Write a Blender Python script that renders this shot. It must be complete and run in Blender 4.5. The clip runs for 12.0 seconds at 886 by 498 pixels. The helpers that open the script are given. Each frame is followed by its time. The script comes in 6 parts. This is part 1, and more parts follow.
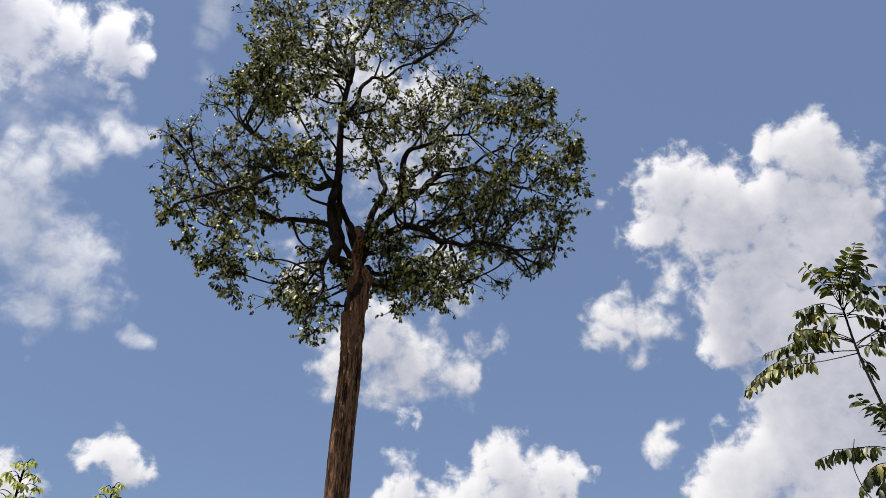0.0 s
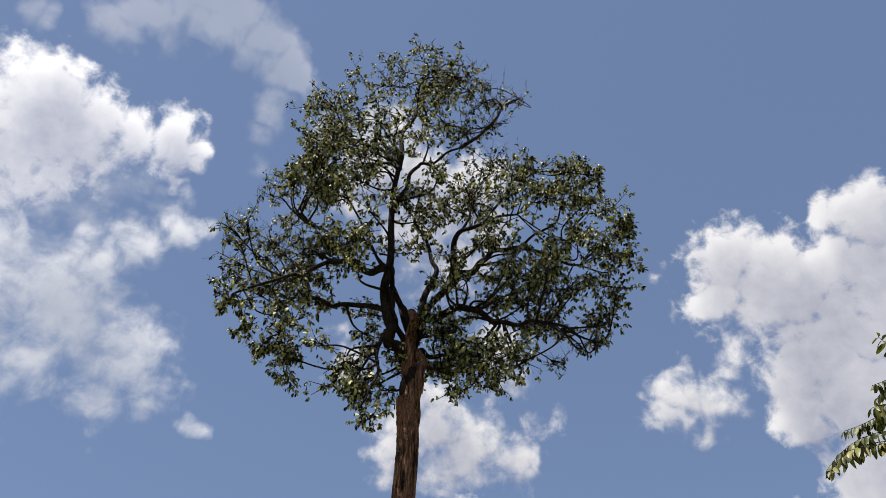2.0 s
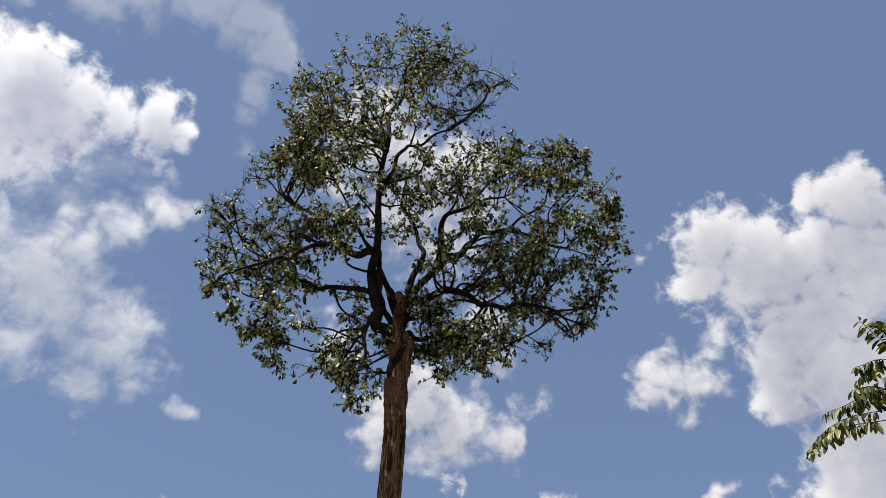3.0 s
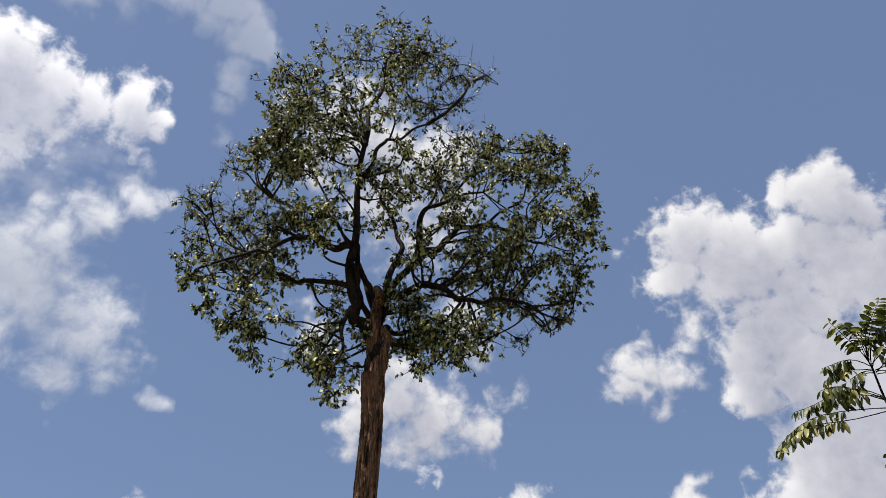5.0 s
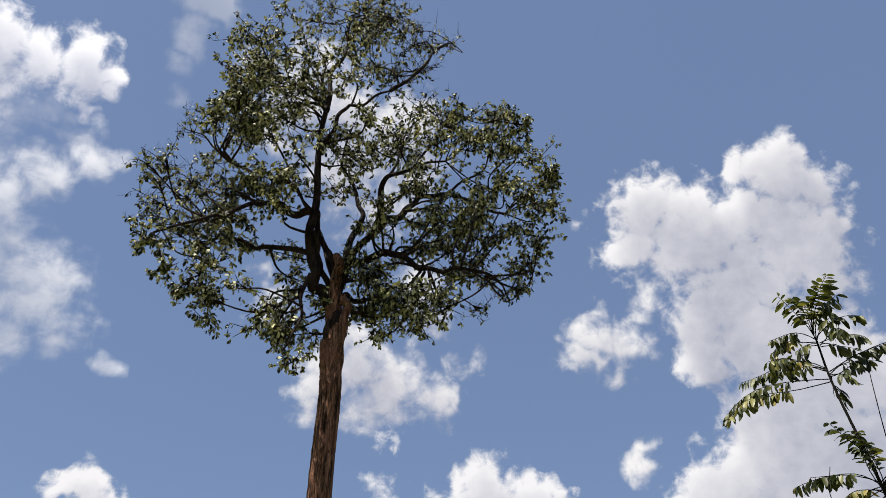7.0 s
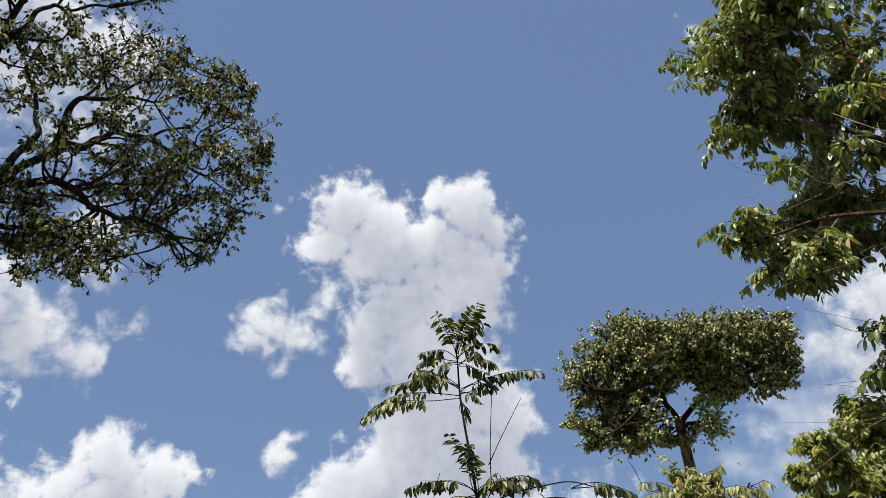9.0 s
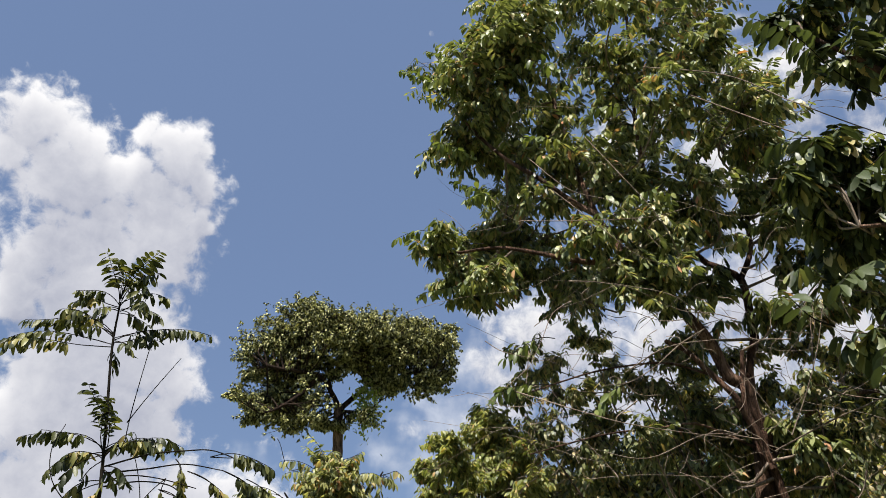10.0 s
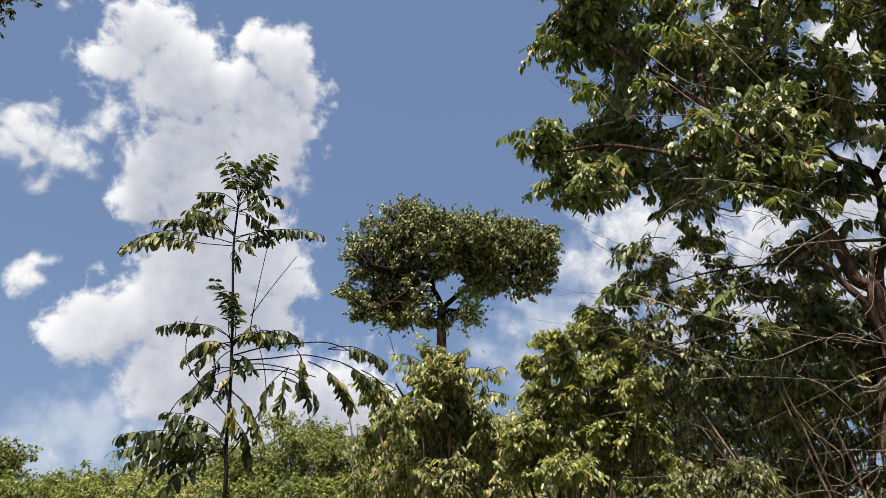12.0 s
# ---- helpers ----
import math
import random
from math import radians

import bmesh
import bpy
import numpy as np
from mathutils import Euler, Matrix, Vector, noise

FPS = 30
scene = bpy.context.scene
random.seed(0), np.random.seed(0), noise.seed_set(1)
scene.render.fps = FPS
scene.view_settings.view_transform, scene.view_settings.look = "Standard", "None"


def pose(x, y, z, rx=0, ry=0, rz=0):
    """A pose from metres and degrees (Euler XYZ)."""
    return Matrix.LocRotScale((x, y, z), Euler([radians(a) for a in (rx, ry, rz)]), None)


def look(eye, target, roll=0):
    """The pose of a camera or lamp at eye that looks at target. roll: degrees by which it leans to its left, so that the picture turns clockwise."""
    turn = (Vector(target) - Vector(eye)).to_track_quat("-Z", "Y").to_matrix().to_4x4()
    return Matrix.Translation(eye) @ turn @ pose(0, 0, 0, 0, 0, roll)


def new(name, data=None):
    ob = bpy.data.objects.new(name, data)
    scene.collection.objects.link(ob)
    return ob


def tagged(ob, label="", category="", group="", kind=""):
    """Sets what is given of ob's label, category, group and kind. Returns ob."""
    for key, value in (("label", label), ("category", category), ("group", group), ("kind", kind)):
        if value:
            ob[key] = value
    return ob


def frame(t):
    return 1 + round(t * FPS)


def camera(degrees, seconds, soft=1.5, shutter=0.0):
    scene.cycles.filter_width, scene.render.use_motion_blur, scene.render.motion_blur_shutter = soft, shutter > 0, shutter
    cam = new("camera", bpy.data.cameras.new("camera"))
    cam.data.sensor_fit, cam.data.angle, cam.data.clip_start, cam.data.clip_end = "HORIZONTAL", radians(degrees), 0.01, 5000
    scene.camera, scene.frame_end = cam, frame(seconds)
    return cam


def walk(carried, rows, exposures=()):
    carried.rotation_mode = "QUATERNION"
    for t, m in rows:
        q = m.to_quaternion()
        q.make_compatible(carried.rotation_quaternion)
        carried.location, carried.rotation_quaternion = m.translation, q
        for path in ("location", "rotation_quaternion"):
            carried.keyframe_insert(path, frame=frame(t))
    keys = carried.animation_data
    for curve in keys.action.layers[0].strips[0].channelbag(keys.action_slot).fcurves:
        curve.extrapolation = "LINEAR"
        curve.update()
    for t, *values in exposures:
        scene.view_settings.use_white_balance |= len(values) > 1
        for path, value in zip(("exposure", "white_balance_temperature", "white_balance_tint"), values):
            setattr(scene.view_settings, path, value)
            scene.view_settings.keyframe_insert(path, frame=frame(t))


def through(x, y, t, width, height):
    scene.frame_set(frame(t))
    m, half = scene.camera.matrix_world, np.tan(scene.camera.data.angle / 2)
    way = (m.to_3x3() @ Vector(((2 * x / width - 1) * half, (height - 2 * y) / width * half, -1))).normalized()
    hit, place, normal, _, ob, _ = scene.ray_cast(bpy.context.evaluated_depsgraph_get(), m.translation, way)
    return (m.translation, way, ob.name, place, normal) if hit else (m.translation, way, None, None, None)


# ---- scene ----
# ---------------------------------------------------------------- camera
cam = camera(63.65, 12.0, soft=0.5, shutter=0.0)


def aim(x, y, z, bearing, tilt, lean):
    return pose(x, y, z, 90 + tilt, 0, -bearing) @ pose(0, 0, 0, 0, 0, lean)


PATH = [
    (0, -0.000, 0.001, 1.600, -0.00, 33.54, 1.14),
    (0.5, -0.022, 0.019, 1.559, -1.12, 35.96, 1.27),
    (1, -0.025, -0.004, 1.572, -2.11, 37.55, 1.52),
    (1.5, -0.044, -0.024, 1.589, -3.12, 39.48, 1.92),
    (2, -0.050, -0.051, 1.592, -5.29, 39.86, 2.30),
    (2.5, -0.056, -0.074, 1.593, -4.37, 39.85, 1.79),
    (3, -0.057, -0.083, 1.614, -3.88, 38.43, 1.44),
    (3.2, -0.066, -0.072, 1.604, -2.49, 38.11, 1.09),
    (5, -0.059, -0.152, 1.659, -1.66, 37.85, 0.61),
    (5.5, -0.065, -0.156, 1.647, -0.28, 36.82, -0.13),
    (6, -0.058, -0.145, 1.658, 1.10, 34.21, -0.72),
    (6.5, -0.064, -0.148, 1.666, 1.22, 34.12, -0.81),
    (6.7, -0.081, -0.173, 1.671, 1.62, 34.80, -0.85),
    (8.3, 0.007, -0.093, 1.650, 11.01, 35.88, -0.54),
    (8.5, 0.011, -0.090, 1.653, 14.94, 35.62, -1.22),
    (9, 0.062, -0.071, 1.671, 31.37, 33.59, -2.94),
    (9.5, 0.114, -0.069, 1.663, 45.54, 32.67, -3.50),
    (10, 0.196, -0.069, 1.662, 58.63, 30.63, -3.41),
    (10.5, 0.211, -0.089, 1.666, 66.83, 29.48, -4.86),
    (11, 0.203, -0.048, 1.676, 65.34, 28.18, -2.31),
    (11.5, 0.205, 0.013, 1.667, 55.18, 24.69, 0.49),
    (12, 0.188, 0.024, 1.665, 49.49, 22.95, 0.38),
]
EXPOSURES = [(0, 1.0, 6500, 10), (1, 0.98, 6500, 10), (2.2, 0.92, 6500, 10), (5, 0.94, 6500, 10), (6.7, 0.97, 6500, 10), (8.3, 1.02, 6420, 9), (9.5, 0.97, 6250, 7), (10, 1.08, 6500, 9), (10.5, 1.36, 6850, 11), (11, 1.42, 6850, 11), (11.5, 1.22, 6600, 9), (12, 1.06, 6480, 8)]
walk(cam, [(t, aim(*row)) for t, *row in PATH], EXPOSURES)

# ---------------------------------------------------------------- sky and sun
SUN_BEARING, SUN_HEIGHT = -112.0, 66.0
world = bpy.data.worlds.new("sky")
scene.world = world
world.use_nodes = True
wn = world.node_tree.nodes
sky = wn.new("ShaderNodeTexSky")
sky.sky_type, sky.sun_disc = "NISHITA", False
sky.sun_elevation, sky.sun_rotation = radians(SUN_HEIGHT), radians(SUN_BEARING)
sky.air_density, sky.dust_density, sky.ozone_density, sky.altitude = 1.0, 0.5, 1.5, 100
haze = wn.new("ShaderNodeMixRGB")
haze.inputs[0].default_value = 0.75
haze.inputs[2].default_value = (1.14, 1.63, 2.85, 1)
world.node_tree.links.new(sky.outputs[0], haze.inputs[1])
world.node_tree.links.new(haze.outputs[0], wn["Background"].inputs[0])
wn["Background"].inputs[1].default_value = 0.073
sun = new("sun", bpy.data.lights.new("sun", "SUN"))
sun.data.energy, sun.data.angle, sun.data.color = 5.0, radians(0.53), (1.0, 0.95, 0.86)
sb, sh = radians(SUN_BEARING), radians(SUN_HEIGHT)
sun.matrix_world = look((math.sin(sb) * math.cos(sh) * 60, math.cos(sb) * math.cos(sh) * 60, math.sin(sh) * 60), (0, 0, 0))


# ---------------------------------------------------------------- materials
def material(name):
    m = bpy.data.materials.new(name)
    m.use_nodes = True
    return m, m.node_tree.nodes, m.node_tree.links


def node(nodes, kind, **values):
    n = nodes.new(kind)
    for key, value in values.items():
        n.inputs[key.replace("_", " ")].default_value = value
    return n


def ramp(nodes, stops):
    n = nodes.new("ShaderNodeValToRGB")
    while len(n.color_ramp.elements) < len(stops):
        n.color_ramp.elements.new(0.5)
    for e, (p, c) in zip(n.color_ramp.elements, stops):
        e.position, e.color = p, (*c, 1)
    return n


def leaf_material(name, stops, gloss=0.42, through=0.35, by_object=False, wax=0.28):
    """Waxy leaf: colour differs from leaf to leaf, fine vein grain, light passes through it."""
    m, ns, ln = material(name)
    bsdf, outp = ns["Principled BSDF"], ns["Material Output"]
    geo = ns.new("ShaderNodeNewGeometry")
    pick = ramp(ns, stops)
    if by_object:
        info = ns.new("ShaderNodeObjectInfo")
        add = ns.new("ShaderNodeMath")
        add.operation = "MULTIPLY_ADD"
        ln.new(info.outputs["Random"], add.inputs[0])
        add.inputs[1].default_value = 0.4
        half = ns.new("ShaderNodeMath")
        half.operation = "MULTIPLY"
        half.inputs[1].default_value = 0.6
        ln.new(geo.outputs["Random Per Island"], half.inputs[0])
        ln.new(half.outputs[0], add.inputs[2])
        ln.new(add.outputs[0], pick.inputs[0])
    else:
        ln.new(geo.outputs["Random Per Island"], pick.inputs[0])
    co = ns.new("ShaderNodeTexCoord")
    grain = node(ns, "ShaderNodeTexNoise", Scale=22.0, Detail=3.0, Roughness=0.6)
    ln.new(co.outputs["Object"], grain.inputs["Vector"])
    tone = ns.new("ShaderNodeHueSaturation")
    span = ns.new("ShaderNodeMapRange")
    span.inputs["To Min"].default_value, span.inputs["To Max"].default_value = 0.7, 1.3
    ln.new(grain.outputs["Fac"], span.inputs["Value"])
    ln.new(span.outputs[0], tone.inputs["Value"])
    ln.new(pick.outputs[0], tone.inputs["Color"])
    ln.new(tone.outputs[0], bsdf.inputs["Base Color"])
    bsdf.inputs["Roughness"].default_value = gloss
    bsdf.inputs["Specular IOR Level"].default_value = wax
    bump = node(ns, "ShaderNodeBump", Strength=0.25, Distance=0.01)
    ln.new(grain.outputs["Fac"], bump.inputs["Height"])
    ln.new(bump.outputs[0], bsdf.inputs["Normal"])
    back = ns.new("ShaderNodeBsdfTranslucent")
    warm = ns.new("ShaderNodeMixRGB")
    warm.blend_type = "MULTIPLY"
    warm.inputs[0].default_value = 1.0
    warm.inputs[2].default_value = (1.45, 1.45, 0.68, 1)
    ln.new(tone.outputs[0], warm.inputs[1])
    ln.new(warm.outputs[0], back.inputs[0])
    mix = ns.new("ShaderNodeMixShader")
    mix.inputs[0].default_value = through
    ln.new(bsdf.outputs[0], mix.inputs[1])
    ln.new(back.outputs[0], mix.inputs[2])
    ln.new(mix.outputs[0], outp.inputs[0])
    return m


def bark_material(name, dark, light, scale=6.0, stretch=0.18, relief=0.6, patches=None):
    """Furrowed bark: long upright ridges, a finer grain, pale or mossy patches."""
    m, ns, ln = material(name)
    bsdf = ns["Principled BSDF"]
    co = ns.new("ShaderNodeTexCoord")
    mp = ns.new("ShaderNodeMapping")
    mp.inputs["Scale"].default_value = (1, 1, stretch)
    ln.new(co.outputs["Object"], mp.inputs[0])
    ridges = node(ns, "ShaderNodeTexNoise", Scale=scale, Detail=8.0, Roughness=0.7, Distortion=0.4)
    ln.new(mp.outputs[0], ridges.inputs["Vector"])
    cells = node(ns, "ShaderNodeTexVoronoi", Scale=scale * 1.7)
    cells.feature = "DISTANCE_TO_EDGE"
    bent = ns.new("ShaderNodeVectorMath")
    bent.operation = "MULTIPLY_ADD"
    bent.inputs[1].default_value = (0.12, 0.12, 0.12)
    ln.new(ridges.outputs["Color"], bent.inputs[0])
    ln.new(mp.outputs[0], bent.inputs[2])
    ln.new(bent.outputs[0], cells.inputs["Vector"])
    pick = ramp(ns, [(0.4, dark), (0.5, tuple((a + c) / 2.4 for a, c in zip(dark, light))), (0.62, light)])
    ln.new(ridges.outputs["Fac"], pick.inputs[0])
    broad = node(ns, "ShaderNodeTexNoise", Scale=1.3, Detail=4.0)
    ln.new(co.outputs["Object"], broad.inputs["Vector"])
    edge = ramp(ns, [(0.52, (0, 0, 0)), (0.68, (1, 1, 1))])
    ln.new(broad.outputs["Fac"], edge.inputs[0])
    over = ns.new("ShaderNodeMixRGB")
    over.inputs[2].default_value = (*(patches or light), 1)
    ln.new(edge.outputs[0], over.inputs[0])
    ln.new(pick.outputs[0], over.inputs[1])
    crack = ramp(ns, [(0.01, (0.8, 0.8, 0.8)), (0.09, (0, 0, 0))])
    ln.new(cells.outputs["Distance"], crack.inputs[0])
    cut = ns.new("ShaderNodeMixRGB")
    cut.inputs[2].default_value = (*dark, 1)
    ln.new(crack.outputs[0], cut.inputs[0])
    ln.new(over.outputs[0], cut.inputs[1])
    ln.new(cut.outputs[0], bsdf.inputs["Base Color"])
    bsdf.inputs["Roughness"].default_value = 0.9
    bsdf.inputs["Specular IOR Level"].default_value = 0.1
    tall = ns.new("ShaderNodeMath")
    tall.operation = "MULTIPLY_ADD"
    tall.inputs[1].default_value = 1.2
    ln.new(cells.outputs["Distance"], tall.inputs[0])
    ln.new(ridges.outputs["Fac"], tall.inputs[2])
    bump = node(ns, "ShaderNodeBump", Strength=relief, Distance=0.06)
    ln.new(tall.outputs[0], bump.inputs["Height"])
    ln.new(bump.outputs[0], bsdf.inputs["Normal"])
    return m


def cloud_material(name, brightness, low, high, soft, scale, ragged=1.0, most=1.0):
    """Distant cloud: body and glow by the mesh's own thickness and depth towards the sun, frayed by noise."""
    m, ns, ln = material(name)
    outp = ns["Material Output"]
    ns.remove(ns["Principled BSDF"])
    co = ns.new("ShaderNodeTexCoord")
    thick = ns.new("ShaderNodeAttribute")
    thick.attribute_name = "thickness"
    frays = node(ns, "ShaderNodeTexNoise", Scale=scale, Detail=9.0, Roughness=0.62, Distortion=0.3)
    ln.new(co.outputs["Object"], frays.inputs["Vector"])
    body = ns.new("ShaderNodeMath")
    body.operation = "MULTIPLY_ADD"
    body.inputs[1].default_value = ragged
    ln.new(frays.outputs["Fac"], body.inputs[0])
    ln.new(thick.outputs["Fac"], body.inputs[2])
    alpha = ns.new("ShaderNodeMapRange")
    alpha.interpolation_type = "SMOOTHSTEP"
    alpha.inputs["From Min"].default_value, alpha.inputs["From Max"].default_value = 0.5 * ragged + 0.2, 0.5 * ragged + 0.2 + soft
    alpha.inputs["To Max"].default_value = most
    ln.new(body.outputs[0], alpha.inputs["Value"])
    lit = ns.new("ShaderNodeAttribute")
    lit.attribute_name = "sunlit"
    fine = node(ns, "ShaderNodeTexNoise", Scale=scale * 1.2, Detail=5.0, Roughness=0.6, Distortion=0.2)
    ln.new(co.outputs["Object"], fine.inputs["Vector"])
    shade = ns.new("ShaderNodeMath")
    shade.operation = "MULTIPLY_ADD"
    shade.inputs[1].default_value = 0.28
    ln.new(fine.outputs["Fac"], shade.inputs[0])
    ln.new(lit.outputs["Fac"], shade.inputs[2])
    tint = ramp(ns, [(0.3, low), (0.62, tuple((2 * a + 2 * c) / 4 for a, c in zip(high, low))), (1.0, high)])
    ln.new(shade.outputs[0], tint.inputs[0])
    glow = ns.new("ShaderNodeEmission")
    glow.inputs["Strength"].default_value = brightness
    ln.new(tint.outputs[0], glow.inputs["Color"])
    clear = ns.new("ShaderNodeBsdfTransparent")
    mix = ns.new("ShaderNodeMixShader")
    ln.new(alpha.outputs[0], mix.inputs[0])
    ln.new(clear.outputs[0], mix.inputs[1])
    ln.new(glow.outputs[0], mix.inputs[2])
    ln.new(mix.outputs[0], outp.inputs[0])
    m.cycles.emission_sampling = "NONE"
    return m


def ground_material():
    m, ns, ln = material("leaf_litter")
    bsdf = ns["Principled BSDF"]
    co = ns.new("ShaderNodeTexCoord")
    a = node(ns, "ShaderNodeTexNoise", Scale=0.35, Detail=8.0, Roughness=0.65)
    ln.new(co.outputs["Object"], a.inputs["Vector"])
    pick = ramp(ns, [(0.3, (0.05, 0.07, 0.02)), (0.5, (0.09, 0.10, 0.035)), (0.7, (0.16, 0.12, 0.07))])
    ln.new(a.outputs["Fac"], pick.inputs[0])
    ln.new(pick.outputs[0], bsdf.inputs["Base Color"])
    bsdf.inputs["Roughness"].default_value = 0.95
    b = node(ns, "ShaderNodeTexNoise", Scale=9.0, Detail=6.0)
    ln.new(co.outputs["Object"], b.inputs["Vector"])
    bump = node(ns, "ShaderNodeBump", Strength=0.6, Distance=0.05)
    ln.new(b.outputs["Fac"], bump.inputs["Height"])
    ln.new(bump.outputs[0], bsdf.inputs["Normal"])
    return m


# Next two: near-black and cream leaves stand in for shade and sun glints.
LEAF_TALL = leaf_material("leaf_tall_tree", [(0.0, (0.006, 0.007, 0.003)), (0.42, (0.03, 0.034, 0.013)), (0.52, (0.2, 0.195, 0.086)), (1.0, (0.56, 0.53, 0.29))], through=0.06, gloss=0.6, wax=0.2)
LEAF_FAR = leaf_material("leaf_far_tree", [(0.0, (0.012, 0.016, 0.006)), (0.4, (0.075, 0.085, 0.034)), (0.55, (0.28, 0.28, 0.12)), (1.0, (0.5, 0.475, 0.23))], through=0.1, gloss=0.6, wax=0.2)
LEAF_BIG = leaf_material("leaf_big_tree", [(0.0, (0.024, 0.034, 0.016)), (0.38, (0.122, 0.152, 0.06)), (0.84, (0.31, 0.325, 0.14)), (0.97, (0.46, 0.37, 0.18)), (1.0, (0.42, 0.18, 0.1))], gloss=0.42, through=0.28, wax=0.36)
LEAF_NEAR = leaf_material("leaf_near_tree", [(0.0, (0.018, 0.028, 0.012)), (0.6, (0.066, 0.085, 0.036)), (0.93, (0.22, 0.235, 0.095)), (1.0, (0.45, 0.34, 0.15))], gloss=0.45, through=0.24, wax=0.36)
LEAF_SAPLING = leaf_material("leaf_sapling", [(0.0, (0.012, 0.018, 0.006)), (0.55, (0.04, 0.048, 0.015)), (0.82, (0.19, 0.185, 0.06)), (1.0, (0.36, 0.25, 0.1))], by_object=True, through=0.24, gloss=0.45, wax=0.3)
LEAF_YELLOW = leaf_material("leaf_yellow_green", [(0.0, (0.07, 0.09, 0.028)), (0.5, (0.19, 0.21, 0.078)), (0.94, (0.42, 0.4, 0.17)), (1.0, (0.4, 0.2, 0.1))], through=0.45, wax=0.3)
LEAF_MID = leaf_material("leaf_mid_bush", [(0.0, (0.05, 0.062, 0.026)), (0.5, (0.19, 0.205, 0.085)), (0.92, (0.42, 0.4, 0.185)), (1.0, (0.45, 0.22, 0.12))], through=0.42, wax=0.3)
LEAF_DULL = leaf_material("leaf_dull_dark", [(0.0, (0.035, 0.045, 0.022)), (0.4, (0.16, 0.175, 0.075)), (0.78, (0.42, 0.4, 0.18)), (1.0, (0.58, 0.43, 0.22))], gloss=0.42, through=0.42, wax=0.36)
LEAF_TANGLE = leaf_material("leaf_tangle", [(0.0, (0.025, 0.034, 0.016)), (0.5, (0.1, 0.118, 0.048)), (0.85, (0.23, 0.23, 0.105)), (1.0, (0.4, 0.28, 0.14))], gloss=0.42, through=0.34, wax=0.36)
LEAF_HILL = leaf_material("leaf_hillside", [(0.0, (0.04, 0.056, 0.018)), (0.5, (0.14, 0.165, 0.048)), (1.0, (0.32, 0.315, 0.1))], gloss=0.55)
LEAF_VINE = leaf_material("leaf_climbing_vine", [(0.0, (0.1, 0.15, 0.03)), (0.6, (0.22, 0.28, 0.07)), (1.0, (0.38, 0.38, 0.12))], through=0.4)
BARK_TALL = bark_material("bark_red_brown", (0.016, 0.008, 0.005), (0.47, 0.23, 0.14), scale=11.0, stretch=0.1, relief=1.0, patches=(0.3, 0.14, 0.09))
# Near-black limb bark: the crown's shade on the limbs is in this colour.
BARK_LIMB_SHADED = bark_material("bark_shaded_limb", (0.007, 0.005, 0.004), (0.05, 0.03, 0.022), scale=9.0, stretch=0.3, relief=0.9, patches=(0.045, 0.03, 0.023))
BARK_FAR = bark_material("bark_grey_brown", (0.03, 0.02, 0.015), (0.26, 0.17, 0.12), scale=6.0)
BARK_PALE = bark_material("bark_pale_peeling", (0.025, 0.014, 0.01), (0.17, 0.095, 0.066), scale=9.0, stretch=0.09, relief=1.0, patches=(0.32, 0.2, 0.14))
BARK_TWIG = bark_material("bark_twig", (0.09, 0.065, 0.052), (0.32, 0.25, 0.2), scale=30.0, relief=0.3)
STEM_GREEN = bark_material("stem_dark_green", (0.006, 0.005, 0.004), (0.022, 0.018, 0.013), scale=25.0, relief=0.3)
CLOUD_WHITE = cloud_material("cloud_white", 0.475, (0.42, 0.44, 0.54), (1.0, 0.985, 1.0), 0.9, 0.028, 2.3)
CLOUD_BRIGHT = cloud_material("cloud_bright", 0.58, (0.36, 0.39, 0.5), (1.0, 0.985, 1.0), 1.0, 0.024, 2.4)
CLOUD_SOFT = cloud_material("cloud_soft", 0.48, (0.42, 0.44, 0.54), (1.0, 0.98, 0.98), 1.3, 0.026, 2.2)
CLOUD_DIM = cloud_material("cloud_dim", 0.53, (0.4, 0.44, 0.54), (0.92, 0.92, 0.95), 1.5, 0.018, 2.2, 0.92)
CLOUD_PALE = cloud_material("cloud_pale", 0.6, (0.42, 0.46, 0.56), (0.6, 0.63, 0.7), 1.2, 0.01, 1.6, 0.7)
CLOUD_THIN = cloud_material("cloud_thin", 0.6, (0.34, 0.38, 0.48), (0.45, 0.48, 0.57), 1.0, 0.01, 1.6, 0.75)
GROUND = ground_material()


# ---------------------------------------------------------------- mesh helpers
class Shape:
    """Vertices and faces gathered for one mesh."""

    def __init__(self):
        self.v, self.f, self.n = [], [], 0

    def add(self, verts, faces):
        verts = np.asarray(verts, float)
        self.v.append(verts)
        self.f.append(np.asarray(faces, int) + self.n)
        self.n += len(verts)

    def mesh(self, name, mat, smooth=True):
        me = bpy.data.meshes.new(name)
        faces = [tuple(q) for block in self.f for q in block.tolist()]
        me.from_pydata(np.concatenate(self.v).tolist() if self.v else [], [], faces)
        me.materials.append(mat)
        if smooth:
            me.polygons.foreach_set("use_smooth", [True] * len(me.polygons))
        me.update()
        return me


def part(name, data, parent, label="", kind=""):
    ob = new(name, data)
    ob.parent = parent
    return tagged(ob, label, "", "", kind)


def thing(name, m, label, category, group="", kind=""):
    ob = new(name)
    ob.empty_display_size = 0.2
    ob.matrix_world = m
    return tagged(ob, label, category, group, kind)


